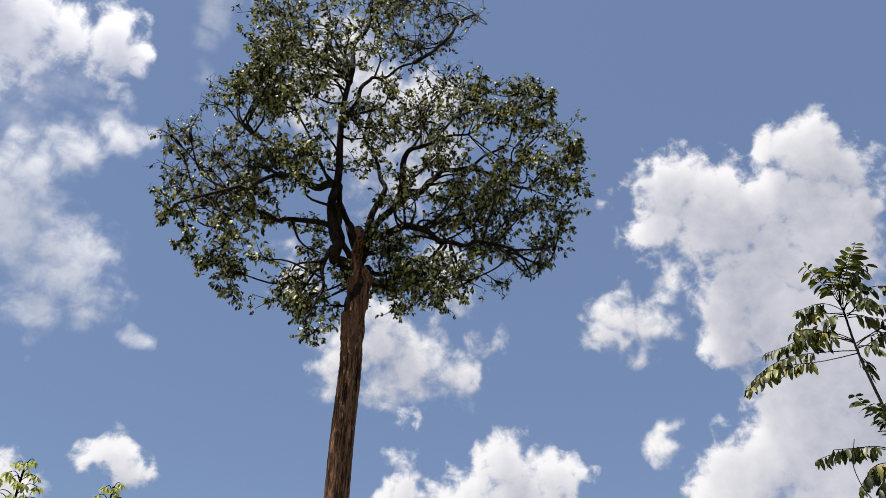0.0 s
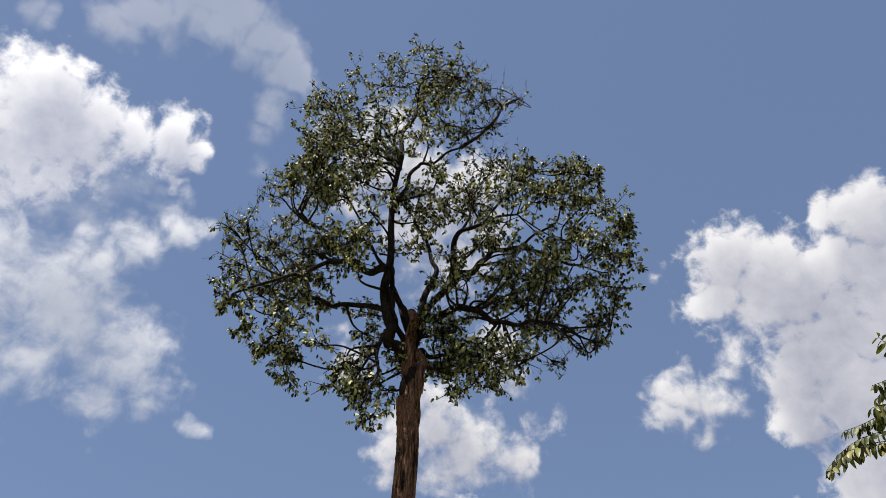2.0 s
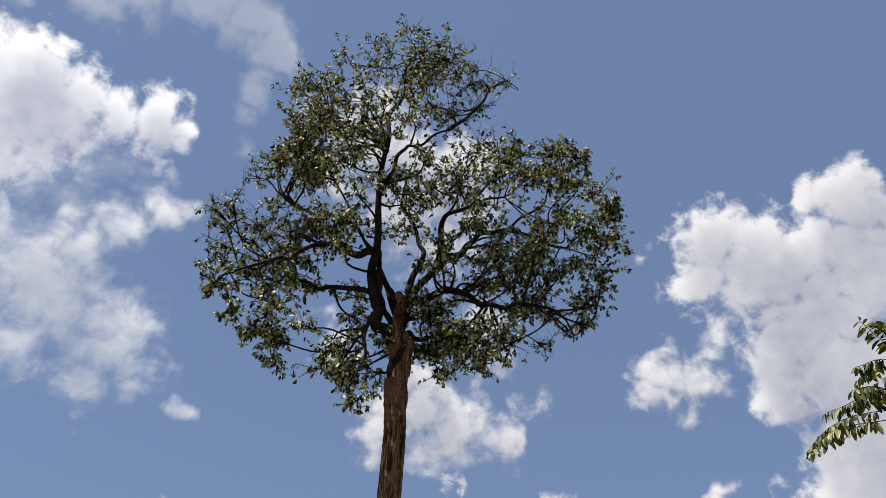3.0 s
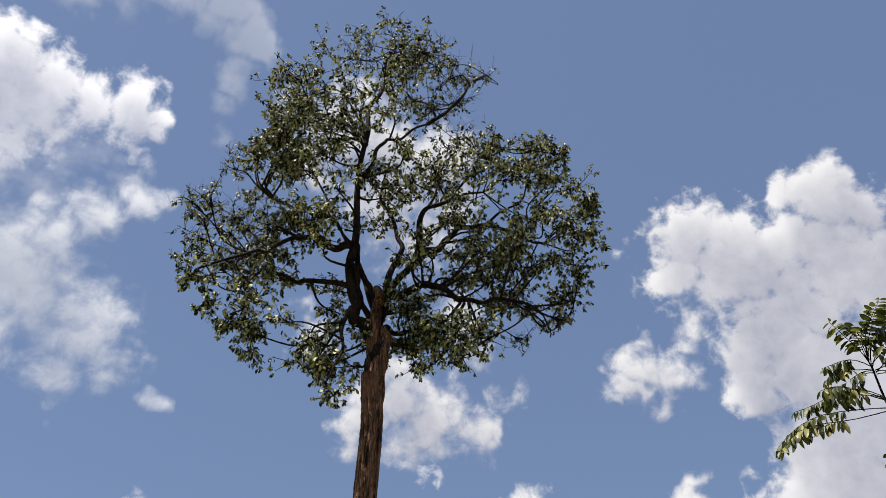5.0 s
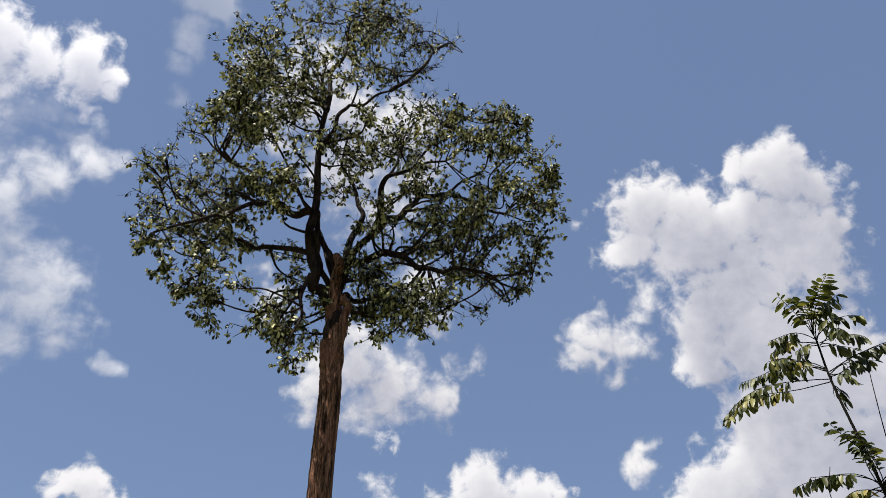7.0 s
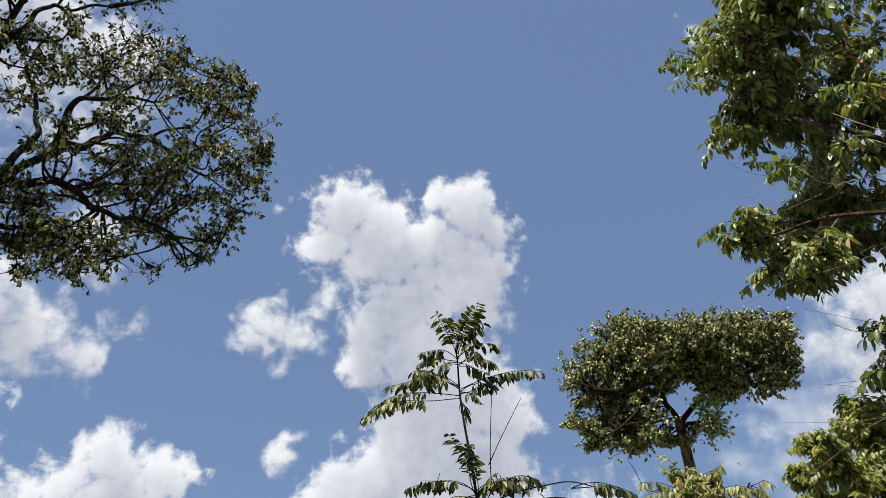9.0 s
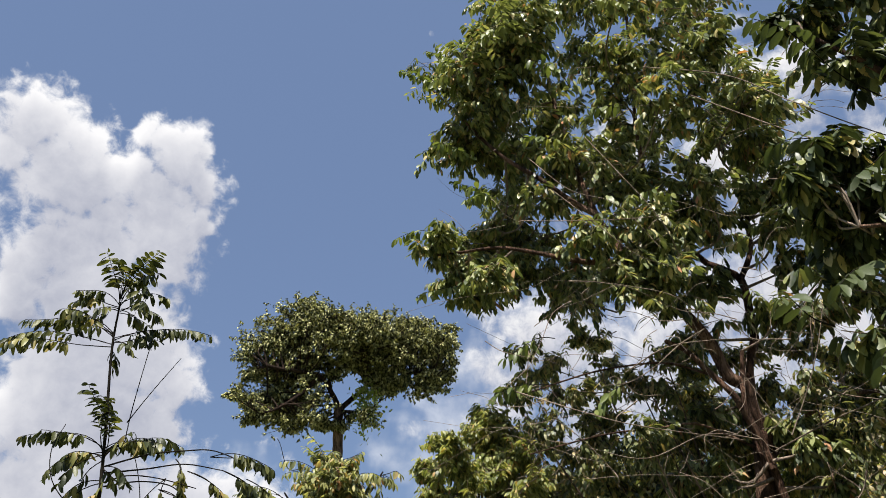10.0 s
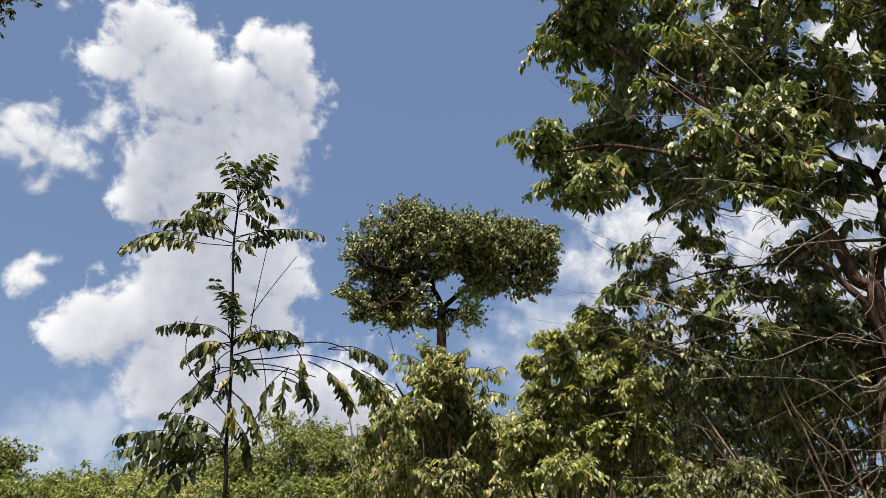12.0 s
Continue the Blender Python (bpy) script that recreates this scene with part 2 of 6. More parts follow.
def curve_points(points, steps):
    """A smooth line through the points."""
    p = np.asarray(points, float)
    if len(p) == 2:
        return np.linspace(p[0], p[1], steps + 1)
    q = np.vstack([2 * p[0] - p[1], p, 2 * p[-1] - p[-2]])
    t = np.linspace(0, 1, steps, endpoint=False)[:, None]
    line = []
    for i in range(1, len(q) - 2):
        a, b, c, d = q[i - 1:i + 3]
        line.append(0.5 * (2 * b + (c - a) * t + (2 * a - 5 * b + 4 * c - d) * t ** 2 + (3 * b - a - 3 * c + d) * t ** 3))
    return np.vstack(line + [p[-1:]])


def tube(shape, line, r0, r1, sides=6, rng=None, rough=0.0, flare=0.0, cap=True):
    """A tapered, slightly uneven stem along the line."""
    line = np.asarray(line, float)
    n = len(line)
    along = np.gradient(line, axis=0)
    along /= np.linalg.norm(along, axis=1)[:, None] + 1e-9
    ref = np.array([0.31, 0.95, 0.05]) if abs(along[:, 1]).mean() < 0.8 else np.array([1.0, 0.1, 0.0])
    u = np.cross(along, ref)
    u /= np.linalg.norm(u, axis=1)[:, None] + 1e-9
    w = np.cross(along, u)
    s = np.linspace(0, 1, n)
    rad = r0 + (r1 - r0) * s ** 0.85 + flare * np.exp(-s * 9)
    ang = np.arange(sides) * 2 * np.pi / sides
    k = rad[:, None] * np.ones((n, sides))
    if rng is not None and rough:
        lobes = sum(np.sin(ang[None] * j + rng.uniform(0, 6.3) + s[:, None] * rng.uniform(-4, 4)) / j for j in (2, 3, 5))
        k = k * (1 + rough * lobes + rough * rng.normal(0, 0.35, (n, sides)))
    ring = line[:, None] + k[..., None] * (np.cos(ang)[None, :, None] * u[:, None] + np.sin(ang)[None, :, None] * w[:, None])
    verts = ring.reshape(-1, 3)
    i, j = np.meshgrid(np.arange(n - 1), np.arange(sides), indexing="ij")
    a, b = i * sides + j, i * sides + (j + 1) % sides
    shape.add(verts, np.stack([a, b, b + sides, a + sides], -1).reshape(-1, 4))
    if cap:
        tip = line[-1] + along[-1] * rad[-1] * 0.6
        base = (n - 1) * sides
        j = np.arange(sides)
        shape.add(np.vstack([verts[base:], tip]), np.stack([j, (j + 1) % sides, np.full(sides, sides)], -1))


def unit(a):
    return a / (np.linalg.norm(a, axis=-1, keepdims=True) + 1e-9)


def leaves(shape, at, along, up, length, width, rng, curl=0.25, fine=""):
    """Many leaves at once: each a folded, curled blade of its own."""
    n = len(at)
    if not n:
        return
    along = unit(along)
    side = unit(np.cross(along, up))
    face = np.cross(side, along)
    L, Wd = np.asarray(length)[:, None], np.asarray(width)[:, None]
    bend = curl * rng.uniform(0.3, 1.5, (n, 1))
    fold = rng.uniform(0.1, 0.45, (n, 1))

    def at_s(s, across):
        return at + along * L * s - face * L * bend * s * s + side * Wd * across + face * Wd * abs(across) * fold

    if fine == "full":
        rows = [(0.0, 0.0), (0.28, 0.42), (0.28, 0.0), (0.28, -0.42), (0.66, 0.48), (0.66, 0.0), (0.66, -0.48), (0.9, 0.26), (0.9, -0.26), (1.0, 0.0)]
        quads, tris = [(1, 4, 5, 2), (2, 5, 6, 3), (4, 7, 9, 5), (5, 9, 8, 6)], [(0, 1, 2), (0, 2, 3)]
    elif fine == "round":
        rows = [(0.0, 0.0), (0.3, 0.42), (0.3, -0.42), (0.72, 0.44), (0.72, -0.44), (1.0, 0.0)]
        quads, tris = [(1, 3, 4, 2)], [(0, 1, 2), (3, 5, 4)]
    else:
        rows = [(0.0, 0.0), (0.5, 0.5), (1.0, 0.0), (0.5, -0.5)]
        quads, tris = [], [(0, 1, 2), (0, 2, 3)]
    v = np.stack([at_s(*r) for r in rows], 1)
    base = np.arange(n)[:, None, None] * len(rows)
    shape.add(v.reshape(-1, 3), (np.array(tris)[None] + base).reshape(-1, 3))
    if quads:
        shape.f.append((np.array(quads)[None] + base).reshape(-1, 4) + shape.n - n * len(rows))


def limb_samples(limbs):
    pts, rad = [], []
    for r0, r1, p in limbs:
        line = curve_points(p, 5)
        pts.append(line[1:])
        rad.append(np.linspace(r0, r1, len(line))[1:])
    return np.vstack(pts), np.concatenate(rad)


def unit_leaf(name, k, ratio, mat):
    s = Shape()
    rng = np.random.default_rng(900 + k)
    leaves(s, np.zeros((1, 3)), np.array([[1.0, 0, 0]]), np.array([[0, 0, 1.0]]), np.array([1.0]), np.array([ratio]), rng, fine="full")
    return s.mesh(name, mat)


def grow_crown(tree_ob, barks, green, limbs, clumps, rng, twig, rosettes, per, leaf, droop=0.5, fine="", flat=0.8, single=0, leaf_mat=None, spread=1.25, pinnate=False, twiggy=True):
    """A branch from the limbs into each clump, shoots from it, and leaves along every shoot."""
    nodes_at, nodes_r = limb_samples(limbs)
    at, along, up, ln = [], [], [], []
    wood = Shape()
    for x, y, z, r, dens in clumps:
        c = np.array((x, y, z))
        gap = np.linalg.norm(nodes_at - c, axis=1) + np.maximum(0, nodes_at[:, 2] - z) * 0.6
        k = int(np.argmin(gap))
        start = nodes_at[k]
        mid = (start + c) / 2 + rng.normal(0, 0.12, 3) * np.linalg.norm(c - start) + np.array((0, 0, -0.05 * np.linalg.norm(c - start)))
        stem = curve_points([start, mid, c], 4)
        thick = min(nodes_r[k] * 0.7, twig * 4.2)
        branch = Shape()
        tube(branch, stem, thick, twig * 1.6, 5)
        part("branch", branch.mesh("branch", barks[1]), tree_ob)
        m = max(3, int(rosettes * (0.55 + 0.45 * dens) * rng.uniform(0.8, 1.2)))
        arms = []
        turn = rng.uniform(0, 6.3)
        for n in range(6):
            way = np.array((math.cos(turn + n * 2.4), math.sin(turn + n * 2.4), rng.uniform(-0.7, 1.0) * flat))
            way = unit(way + rng.normal(0, 0.25, 3))
            tip = c + way * r * spread * rng.uniform(0.5, 0.9)
            arm = curve_points([stem[-2], c + way * r * 0.3 + rng.normal(0, 0.1 * r, 3), tip], 4)
            if twiggy or n % 2:
                tube(wood, arm, twig * 1.7, twig * 0.8, 3, cap=False)
            arms.append(arm)
        for _ in range(m):
            arm = arms[rng.integers(0, len(arms))]
            s0 = arm[rng.integers(len(arm) // 2, len(arm))]
            e = s0 + unit(rng.normal(0, 1, 3) + np.array((0, 0, 0.1))) * r * spread * rng.uniform(0.15, 0.6 if pinnate else 0.42)
            if twiggy and rng.random() < 0.6:
                tube(wood, [s0, (s0 + e) / 2 + rng.normal(0, 0.05 * r, 3), e], twig * 0.7, twig * 0.4, 3, cap=False)
            q = int(per * dens * rng.uniform(0.6, 1.4))
            if dens < 0.6:
                for _ in range(2):
                    tube(wood, [e, e + rng.normal(0, 0.28 * r, 3) + np.array((0, 0, 0.25 * r))], twig * 0.5, twig * 0.3, 3, cap=False)
            if not q:
                continue
            out = unit(e - s0)
            spray = min(0.9, max(0.22, 0.6 * r)) if pinnate else min(0.45, max(0.16, 0.32 * r))
            back = rng.uniform(0, 1, (q, 1)) ** 1.3 * spray
            at.append(e - out * back + rng.normal(0, 0.02, (q, 3)))
            side = unit(np.cross(out, (0, 0, 1.0)))
            if pinnate:
                q -= q % 2
                step = np.repeat(np.arange(q // 2), 2)
                sign = np.tile([-1.0, 1.0], q // 2)[:, None]
                span = spray * rng.uniform(0.7, 1.2)
                at[-1] = e - out * (step[:, None] / max(1, q // 2) * span) + np.array((0, 0, -0.12)) * (1 - step[:, None] / max(1, q // 2)) ** 2 * span + rng.normal(0, 0.008, (q, 3))
                sag = droop * rng.uniform(0.5, 1.4)
                a = out * rng.uniform(0.2, 0.6, (q, 1)) + side * sign * rng.uniform(0.7, 1.0, (q, 1)) + rng.normal(0, 0.12, (q, 3))
                a[:, 2] -= sag * rng.uniform(0.7, 1.3, q)
                along.append(a)
                nrm = rng.normal(0, 0.2, (q, 3)) + side * sign * 0.4
                nrm[:, 2] += 1.0
                up.append(nrm)
                ln.append(leaf[0] * rng.uniform(0.75, 1.15, q) * (0.65 + 0.5 * np.sin(np.pi * (step + 1.5) / (q // 2 + 2))))
                continue
            a = out * rng.uniform(0.1, 0.9, (q, 1)) + side * rng.choice([-1, 1], (q, 1)) * rng.uniform(0.3, 1.0, (q, 1)) + rng.normal(0, 0.35, (q, 3))
            a[:, 2] -= droop * rng.uniform(0.2, 1.7, q)
            along.append(a)
            nrm = rng.normal(0, 0.55, (q, 3))
            nrm[:, 2] += 1.0
            up.append(nrm)
            ln.append(leaf[0] * rng.uniform(0.6, 1.25, q))
    part("twig_growth", wood.mesh("twig_growth", barks[1]), tree_ob, kind="stuff")
    at, along, up, ln = np.vstack(at), np.vstack(along), np.vstack(up), np.concatenate(ln)
    order = np.argsort(at[:, 1])
    lone, rest = order[:single], order[single:]
    leaves(green, at[rest], along[rest], up[rest], ln[rest], ln[rest] * leaf[1] * rng.uniform(0.8, 1.2, len(rest)), rng, fine=fine)
    if single:
        shapes = [unit_leaf("leaf", k, leaf[1] * (0.85 + 0.1 * k), leaf_mat) for k in range(4)]
        for k, i in enumerate(lone):
            x = unit(along[i])
            y = unit(np.cross(up[i], x))
            z = np.cross(x, y)
            one = part("leaf", shapes[k % 4], tree_ob)
            one.matrix_local = Matrix.Translation(at[i]) @ Matrix((x, y, z)).transposed().to_4x4() @ Matrix.Scale(ln[i], 4)


def filled(clumps, seed, reach, share=1.0, shrink=0.9):
    """The clumps, with more of them set between neighbours."""
    rng = np.random.default_rng(seed)
    more = []
    for i, a in enumerate(clumps):
        for c in clumps[i + 1:]:
            gap = math.dist(a[:3], c[:3])
            if gap < reach and rng.random() < share:
                k = rng.uniform(0.35, 0.65)
                p = [a[n] + (c[n] - a[n]) * k + rng.normal(0, 0.12 * reach) for n in range(3)]
                more.append((*p, shrink * (a[3] + c[3]) / 2, min(a[4], c[4])))
    return clumps + more


def spot(bearing, distance, z=0.0):
    """Pose of a thing that stands at this bearing and distance from the clearing's middle, facing it."""
    b = radians(bearing)
    return pose(math.sin(b) * distance, math.cos(b) * distance, z, 0, 0, -bearing)


# ---------------------------------------------------------------- ground
def build_ground():
    bm = bmesh.new()
    rings = [0, 3, 6, 10, 15, 22, 30, 42, 60, 90, 140, 300, 900, 3500]
    seg = 48
    loops = []
    for r in rings[1:]:
        loops.append([bm.verts.new((r * math.cos(2 * math.pi * k / seg), r * math.sin(2 * math.pi * k / seg),
                                    0.0 if r < 5 or r > 200 else 0.12 * noise.noise((r * math.cos(2 * math.pi * k / seg) * 0.2, r * math.sin(2 * math.pi * k / seg) * 0.2, 0)))) for k in range(seg)])
    mid = bm.verts.new((0, 0, 0))
    for k in range(seg):
        bm.faces.new((mid, loops[0][k], loops[0][(k + 1) % seg]))
        for a, b in zip(loops, loops[1:]):
            bm.faces.new((a[k], b[k], b[(k + 1) % seg], a[(k + 1) % seg]))
    me = bpy.data.meshes.new("ground")
    bm.to_mesh(me)
    bm.free()
    me.materials.append(GROUND)
    tagged(new("ground", me), "earth with leaf litter and low growth", "ground", kind="structure")


build_ground()

# ---------------------------------------------------------------- plan of the trees (metres, from each tree's foot)
TALL_UPPER = [(-0.29, 0.1, 31.16, 1.3, 1), (-1.76, 2, 32.87, 1.17, 1), (0.88, -1.6, 28.73, 0.85, 1), (-2.83, 2, 31.53, 1.2, 1), (-0.68, -0.8, 27.51, 1.17, 1), (-3.7, -0.3, 27.16, 1.05, 1), (-5.3, 1.4, 28.45, 0.95, 1), (-5.02, -0.4, 24.6, 0.74, 1), (-3.8, 0.2, 25.8, 1.08, 1), (-2.02, -2.1, 24.04, 0.98, 1), (0.68, 1.1, 29.25, 1.18, 1), (1.97, 0.2, 29.14, 0.69, 0.5), (3.12, -0.7, 27.31, 0.73, 0.45), (4.34, 1.3, 30.09, 0.58, 0.4), (2.61, -0.9, 25.47, 0.89, 0.4), (1.45, -0.2, 25.58, 1.06, 1), (-0.28, -1.6, 23.96, 0.84, 1), (-4.13, -0.4, 22.96, 0.9, 1), (-2.64, -1.3, 22.17, 0.95, 1)]
TALL_UPPER += [(-5.08, -1, 21.33, 0.63, 1), (-6.45, 1.1, 22.4, 0.64, 0.5), (-6.43, -1, 18.92, 0.56, 0.35), (-4.43, -0.1, 21.76, 0.88, 1), (-3.86, 2.1, 23.63, 0.92, 1)]
TALL_RIGHT = [(4.39, -1.2, 22.72, 0.88, 1), (3.27, -1, 22.8, 0.84, 1), (6.49, 1.6, 25.85, 0.91, 1), (6.51, -2.1, 21.63, 0.58, 1), (7.81, 0.5, 22.44, 0.93, 1), (6.58, 1.2, 23.31, 1.13, 1), (4.43, -1.6, 20.45, 0.98, 1), (3.02, -2.3, 19.93, 0.79, 1), (7.86, -1.2, 19.98, 0.45, 1), (8.36, 0.8, 20.11, 0.66, 1), (7.05, 0.3, 20.32, 0.97, 1), (5.1, -1.8, 18.36, 0.93, 1), (7.33, -0.4, 17.55, 0.64, 1), (7.07, 0.9, 17.16, 0.75, 1), (5.75, -0.4, 17.68, 0.89, 1), (4.74, 0.7, 18.7, 0.93, 1), (5.46, 2.4, 18.06, 0.88, 1), (4.03, 1, 16.48, 0.77, 1), (6.3, -0.6, 14.95, 0.48, 0.8)]
TALL_RIGHT += [(3.33, -1.6, 13.84, 0.55, 1), (3.17, -0.8, 17.68, 0.78, 1), (2.86, 0.1, 16.78, 0.66, 0.8), (6.39, 2, 16.54, 0.49, 0.3), (2.37, 1.4, 25.2, 0.88, 1), (2.34, -0.9, 18.87, 0.72, 0.8)]
TALL_MIDDLE = [(0.48, -2.2, 20.95, 0.77, 1), (-0.74, -1.4, 20.56, 0.69, 0.8), (2.15, 1.6, 22.9, 0.94, 1), (0.65, 0.4, 21.01, 0.92, 1), (-1.87, -2.1, 18.92, 0.82, 1), (-2.76, -0.3, 19.18, 0.78, 1), (-3.62, -0.1, 19.13, 0.79, 1), (1.03, -1.8, 17.46, 0.63, 0.7), (-0.18, 1.2, 20.11, 0.73, 0.7), (-2.05, -2, 16.77, 0.62, 0.8), (0.39, -0.6, 15.6, 0.51, 0.7), (1.04, 0.1, 15.18, 0.68, 1), (1.8, -0.4, 14.47, 0.7, 1), (2.12, 0.5, 13.69, 0.67, 1), (3.13, 1.2, 14.61, 0.7, 1), (1.48, 2.4, 14.47, 0.55, 1), (2.76, -1.1, 14.43, 0.57, 1), (0.92, 0.8, 14.45, 0.6, 1)]
TALL_LEFT = [(-5.52, 2.1, 21.62, 0.98, 1), (-5.85, 0.1, 18.4, 0.79, 0.8), (-7.33, 2.3, 18.89, 0.81, 1), (-5.94, -2, 14.8, 0.49, 1), (-5.8, 0.5, 16.86, 0.86, 1), (-4.44, -0.6, 16.66, 0.82, 1), (-3.65, 1.4, 17.17, 0.65, 1), (-4.36, -1.6, 14.55, 0.53, 1), (-4.89, 1.8, 15.57, 0.56, 1), (-4.08, 0.2, 14.07, 0.4, 1), (-5.67, 1.9, 15.28, 0.35, 0.8), (-4.35, -0.1, 18.37, 0.82, 1), (-6.66, -0.3, 18.54, 0.52, 0.4), (-2.84, 1.4, 19.01, 0.77, 0.8), (-1.77, 2.3, 16.5, 0.66, 1), (-2.1, -0.6, 13.62, 0.64, 1), (-2.89, 2.3, 14.35, 0.64, 1), (-1.81, 2.1, 13.86, 0.71, 1), (-1.13, -1.5, 11.23, 0.52, 1)]
TALL_LEFT += [(-0.81, 0.5, 13.28, 0.58, 1)]
TALL_UPPER, TALL_LEFT = ([(x, y, z, r, 0.45 if x < -5.6 and z > 18.3 else dens) for x, y, z, r, dens in c] for c in (TALL_UPPER, TALL_LEFT))
TALL_MIDDLE, TALL_LEFT, TALL_RIGHT = ([(x, y, z, r, dens * 0.65 if z < 15.8 else dens) for x, y, z, r, dens in c] for c in (TALL_MIDDLE, TALL_LEFT, TALL_RIGHT))
TALL_LIMBS = [
    (0.17, 0.14, [(0.13, -0.12, 10.6), (0.18, -0.14, 12.06), (0.24, -0.14, 13.08), (0.24, -0.12, 13.93), (0.19, -0.1, 14.45)]),
    (0.23, 0.175, [(-0.1, 0, 12.7), (-0.2, 0, 13.62), (-0.4, -0.05, 14.33), (-0.74, -0.1, 14.87), (-0.97, -0.2, 15.31), (-1.07, -0.3, 16.14)]),
    (0.175, 0.1, [(-1.07, -0.3, 16.14), (-1.14, -0.5, 17.7), (-1.15, -0.6, 19.94), (-1.1, -0.6, 22.74)]),
    (0.11, 0.03, [(-1.1, -0.6, 22.74), (-0.97, -0.4, 25.07), (-0.52, 0, 27.53), (-0.11, 0.2, 30.4)]),
    (0.09, 0.03, [(-1.13, -0.6, 20.38), (-0.68, -0.8, 21.61), (-0.37, -0.9, 22.68), (0.37, -1.2, 22.77), (1.36, -1.5, 23.33)]),
]
TALL_LIMBS += [
    (0.08, 0.02, [(-1.1, -0.6, 22.74), (-2.05, 0, 24.38), (-2.49, 0.3, 25.13), (-3.65, 0.8, 26.44), (-4.84, 1, 27.61)]),
    (0.07, 0.02, [(1.36, -1.5, 23.33), (2.28, -1.6, 24.26), (3.16, -1.5, 25.94), (3.92, -1.5, 26.81)]),
    (0.35, 0.15, [(-0.06, 0, 11.8), (-0.03, 0, 13.91), (-0.07, 0, 14.91), (-0.12, -0.08, 15.4), (-0.17, -0.15, 16.05)]),
    (0.1, 0.07, [(-0.13, 0, 15.5), (-0.42, 0, 16.32), (-0.7, -0.1, 16.79), (-0.95, -0.3, 17.41), (-1.12, -0.5, 17.93)]),
    (0.09, 0.07, [(-0.2, 0, 14.6), (-0.51, -0.1, 15.23), (-0.74, -0.2, 15.68), (-0.87, -0.3, 16.2), (-1.1, -0.4, 16.9)]),
    (0.165, 0.11, [(-0.02, 0, 13.2), (-0.07, 0, 13.91), (0.31, 0.1, 15.95), (0.99, 0.3, 17.41), (1.62, 0.5, 18.42)]),
    (0.12, 0.04, [(1.62, 0.5, 18.42), (2.42, 0.8, 19.14), (3.02, 1, 20.08), (4.11, 1.2, 20.5), (5.45, 1.5, 20.5), (6.69, 1.8, 20.31)]),
]
TALL_LIMBS += [
    (0.12, 0.03, [(1.26, 0.4, 17.9), (1.3, 0, 19.24), (1.56, -0.4, 19.73), (2.45, -0.9, 19.96), (3.57, -1.4, 19.96)]),
    (0.12, 0.035, [(0.31, 0.1, 15.95), (1.28, -0.3, 16.24), (2.14, -0.8, 15.84), (2.73, -1, 15.15), (3.44, -1.2, 15.21), (4.43, -1.5, 14.97), (5.35, -1.8, 14.36)]),
    (0.08, 0.02, [(0.13, 0.1, 14.54), (0.58, 0.3, 14.67), (1.5, 0.7, 14.84), (2.44, 1, 14.86)]),
    (0.13, 0.04, [(-1.12, -0.5, 17.67), (-1.77, -0.1, 17.79), (-2.44, 0.3, 18.45), (-3.31, 0.8, 19.72), (-4.66, 1.2, 21.15), (-5.59, 1.5, 22.11)]),
    (0.09, 0.03, [(-2.13, 0.2, 18.16), (-2.81, -0.2, 18.16), (-3.37, -0.7, 17.55), (-4.03, -1, 16.74), (-4.85, -1.4, 16.1), (-5.95, -1.7, 15.29)]),
]
TALL_LIMBS += [
    (0.09, 0.03, [(-1.04, -0.3, 15.94), (-2.05, 0.2, 16.45), (-3.24, 0.8, 16.75), (-3.86, 1.1, 17.33), (-4.76, 1.5, 17.41), (-4.98, 1.6, 15.93)]),
    (0.07, 0.02, [(-0.98, -0.2, 15.18), (-1.24, -0.5, 14.22), (-1.07, -0.7, 13.43), (-1.25, -1, 12.39), (-1.52, -1.2, 11.69)]),
    (0.12, 0.03, [(0.19, 0.1, 15.58), (0.33, 0.6, 17.44), (0.73, 1, 18.81), (0.33, 1.3, 20.24), (-0.21, 1.4, 21.67), (-0.01, 1.2, 23.67)]),
    (0.05, 0.02, [(2.45, -0.9, 19.96), (3.23, -1, 21.35), (4.39, -1.2, 22.55)]),
    (0.05, 0.02, [(5.45, 1.5, 20.5), (6.59, 1.2, 21.98), (7.37, 0.8, 23.35)]),
    (0.05, 0.02, [(4.11, 1.2, 20.5), (5.45, 1, 21.86), (6.16, 0.5, 23.62)]),
]
TALL_LIMBS += [
    (0.05, 0.02, [(1.52, -0.4, 19.73), (1.97, -0.2, 21.52), (2.73, 0.2, 23.64)]),
    (0.09, 0.03, [(-0.1, 0, 15.03), (-0.66, 0.7, 17.04), (-1.06, 1.1, 18.51), (-2.08, 1.6, 20.88), (-3.3, 1.8, 23.22)]),
]
TALL_LIMBS = TALL_LIMBS[:3] + [(1.25 * r0, 1.25 * r1, pts) if r0 < 0.16 else (r0, r1, pts) for r0, r1, pts in TALL_LIMBS[3:]]
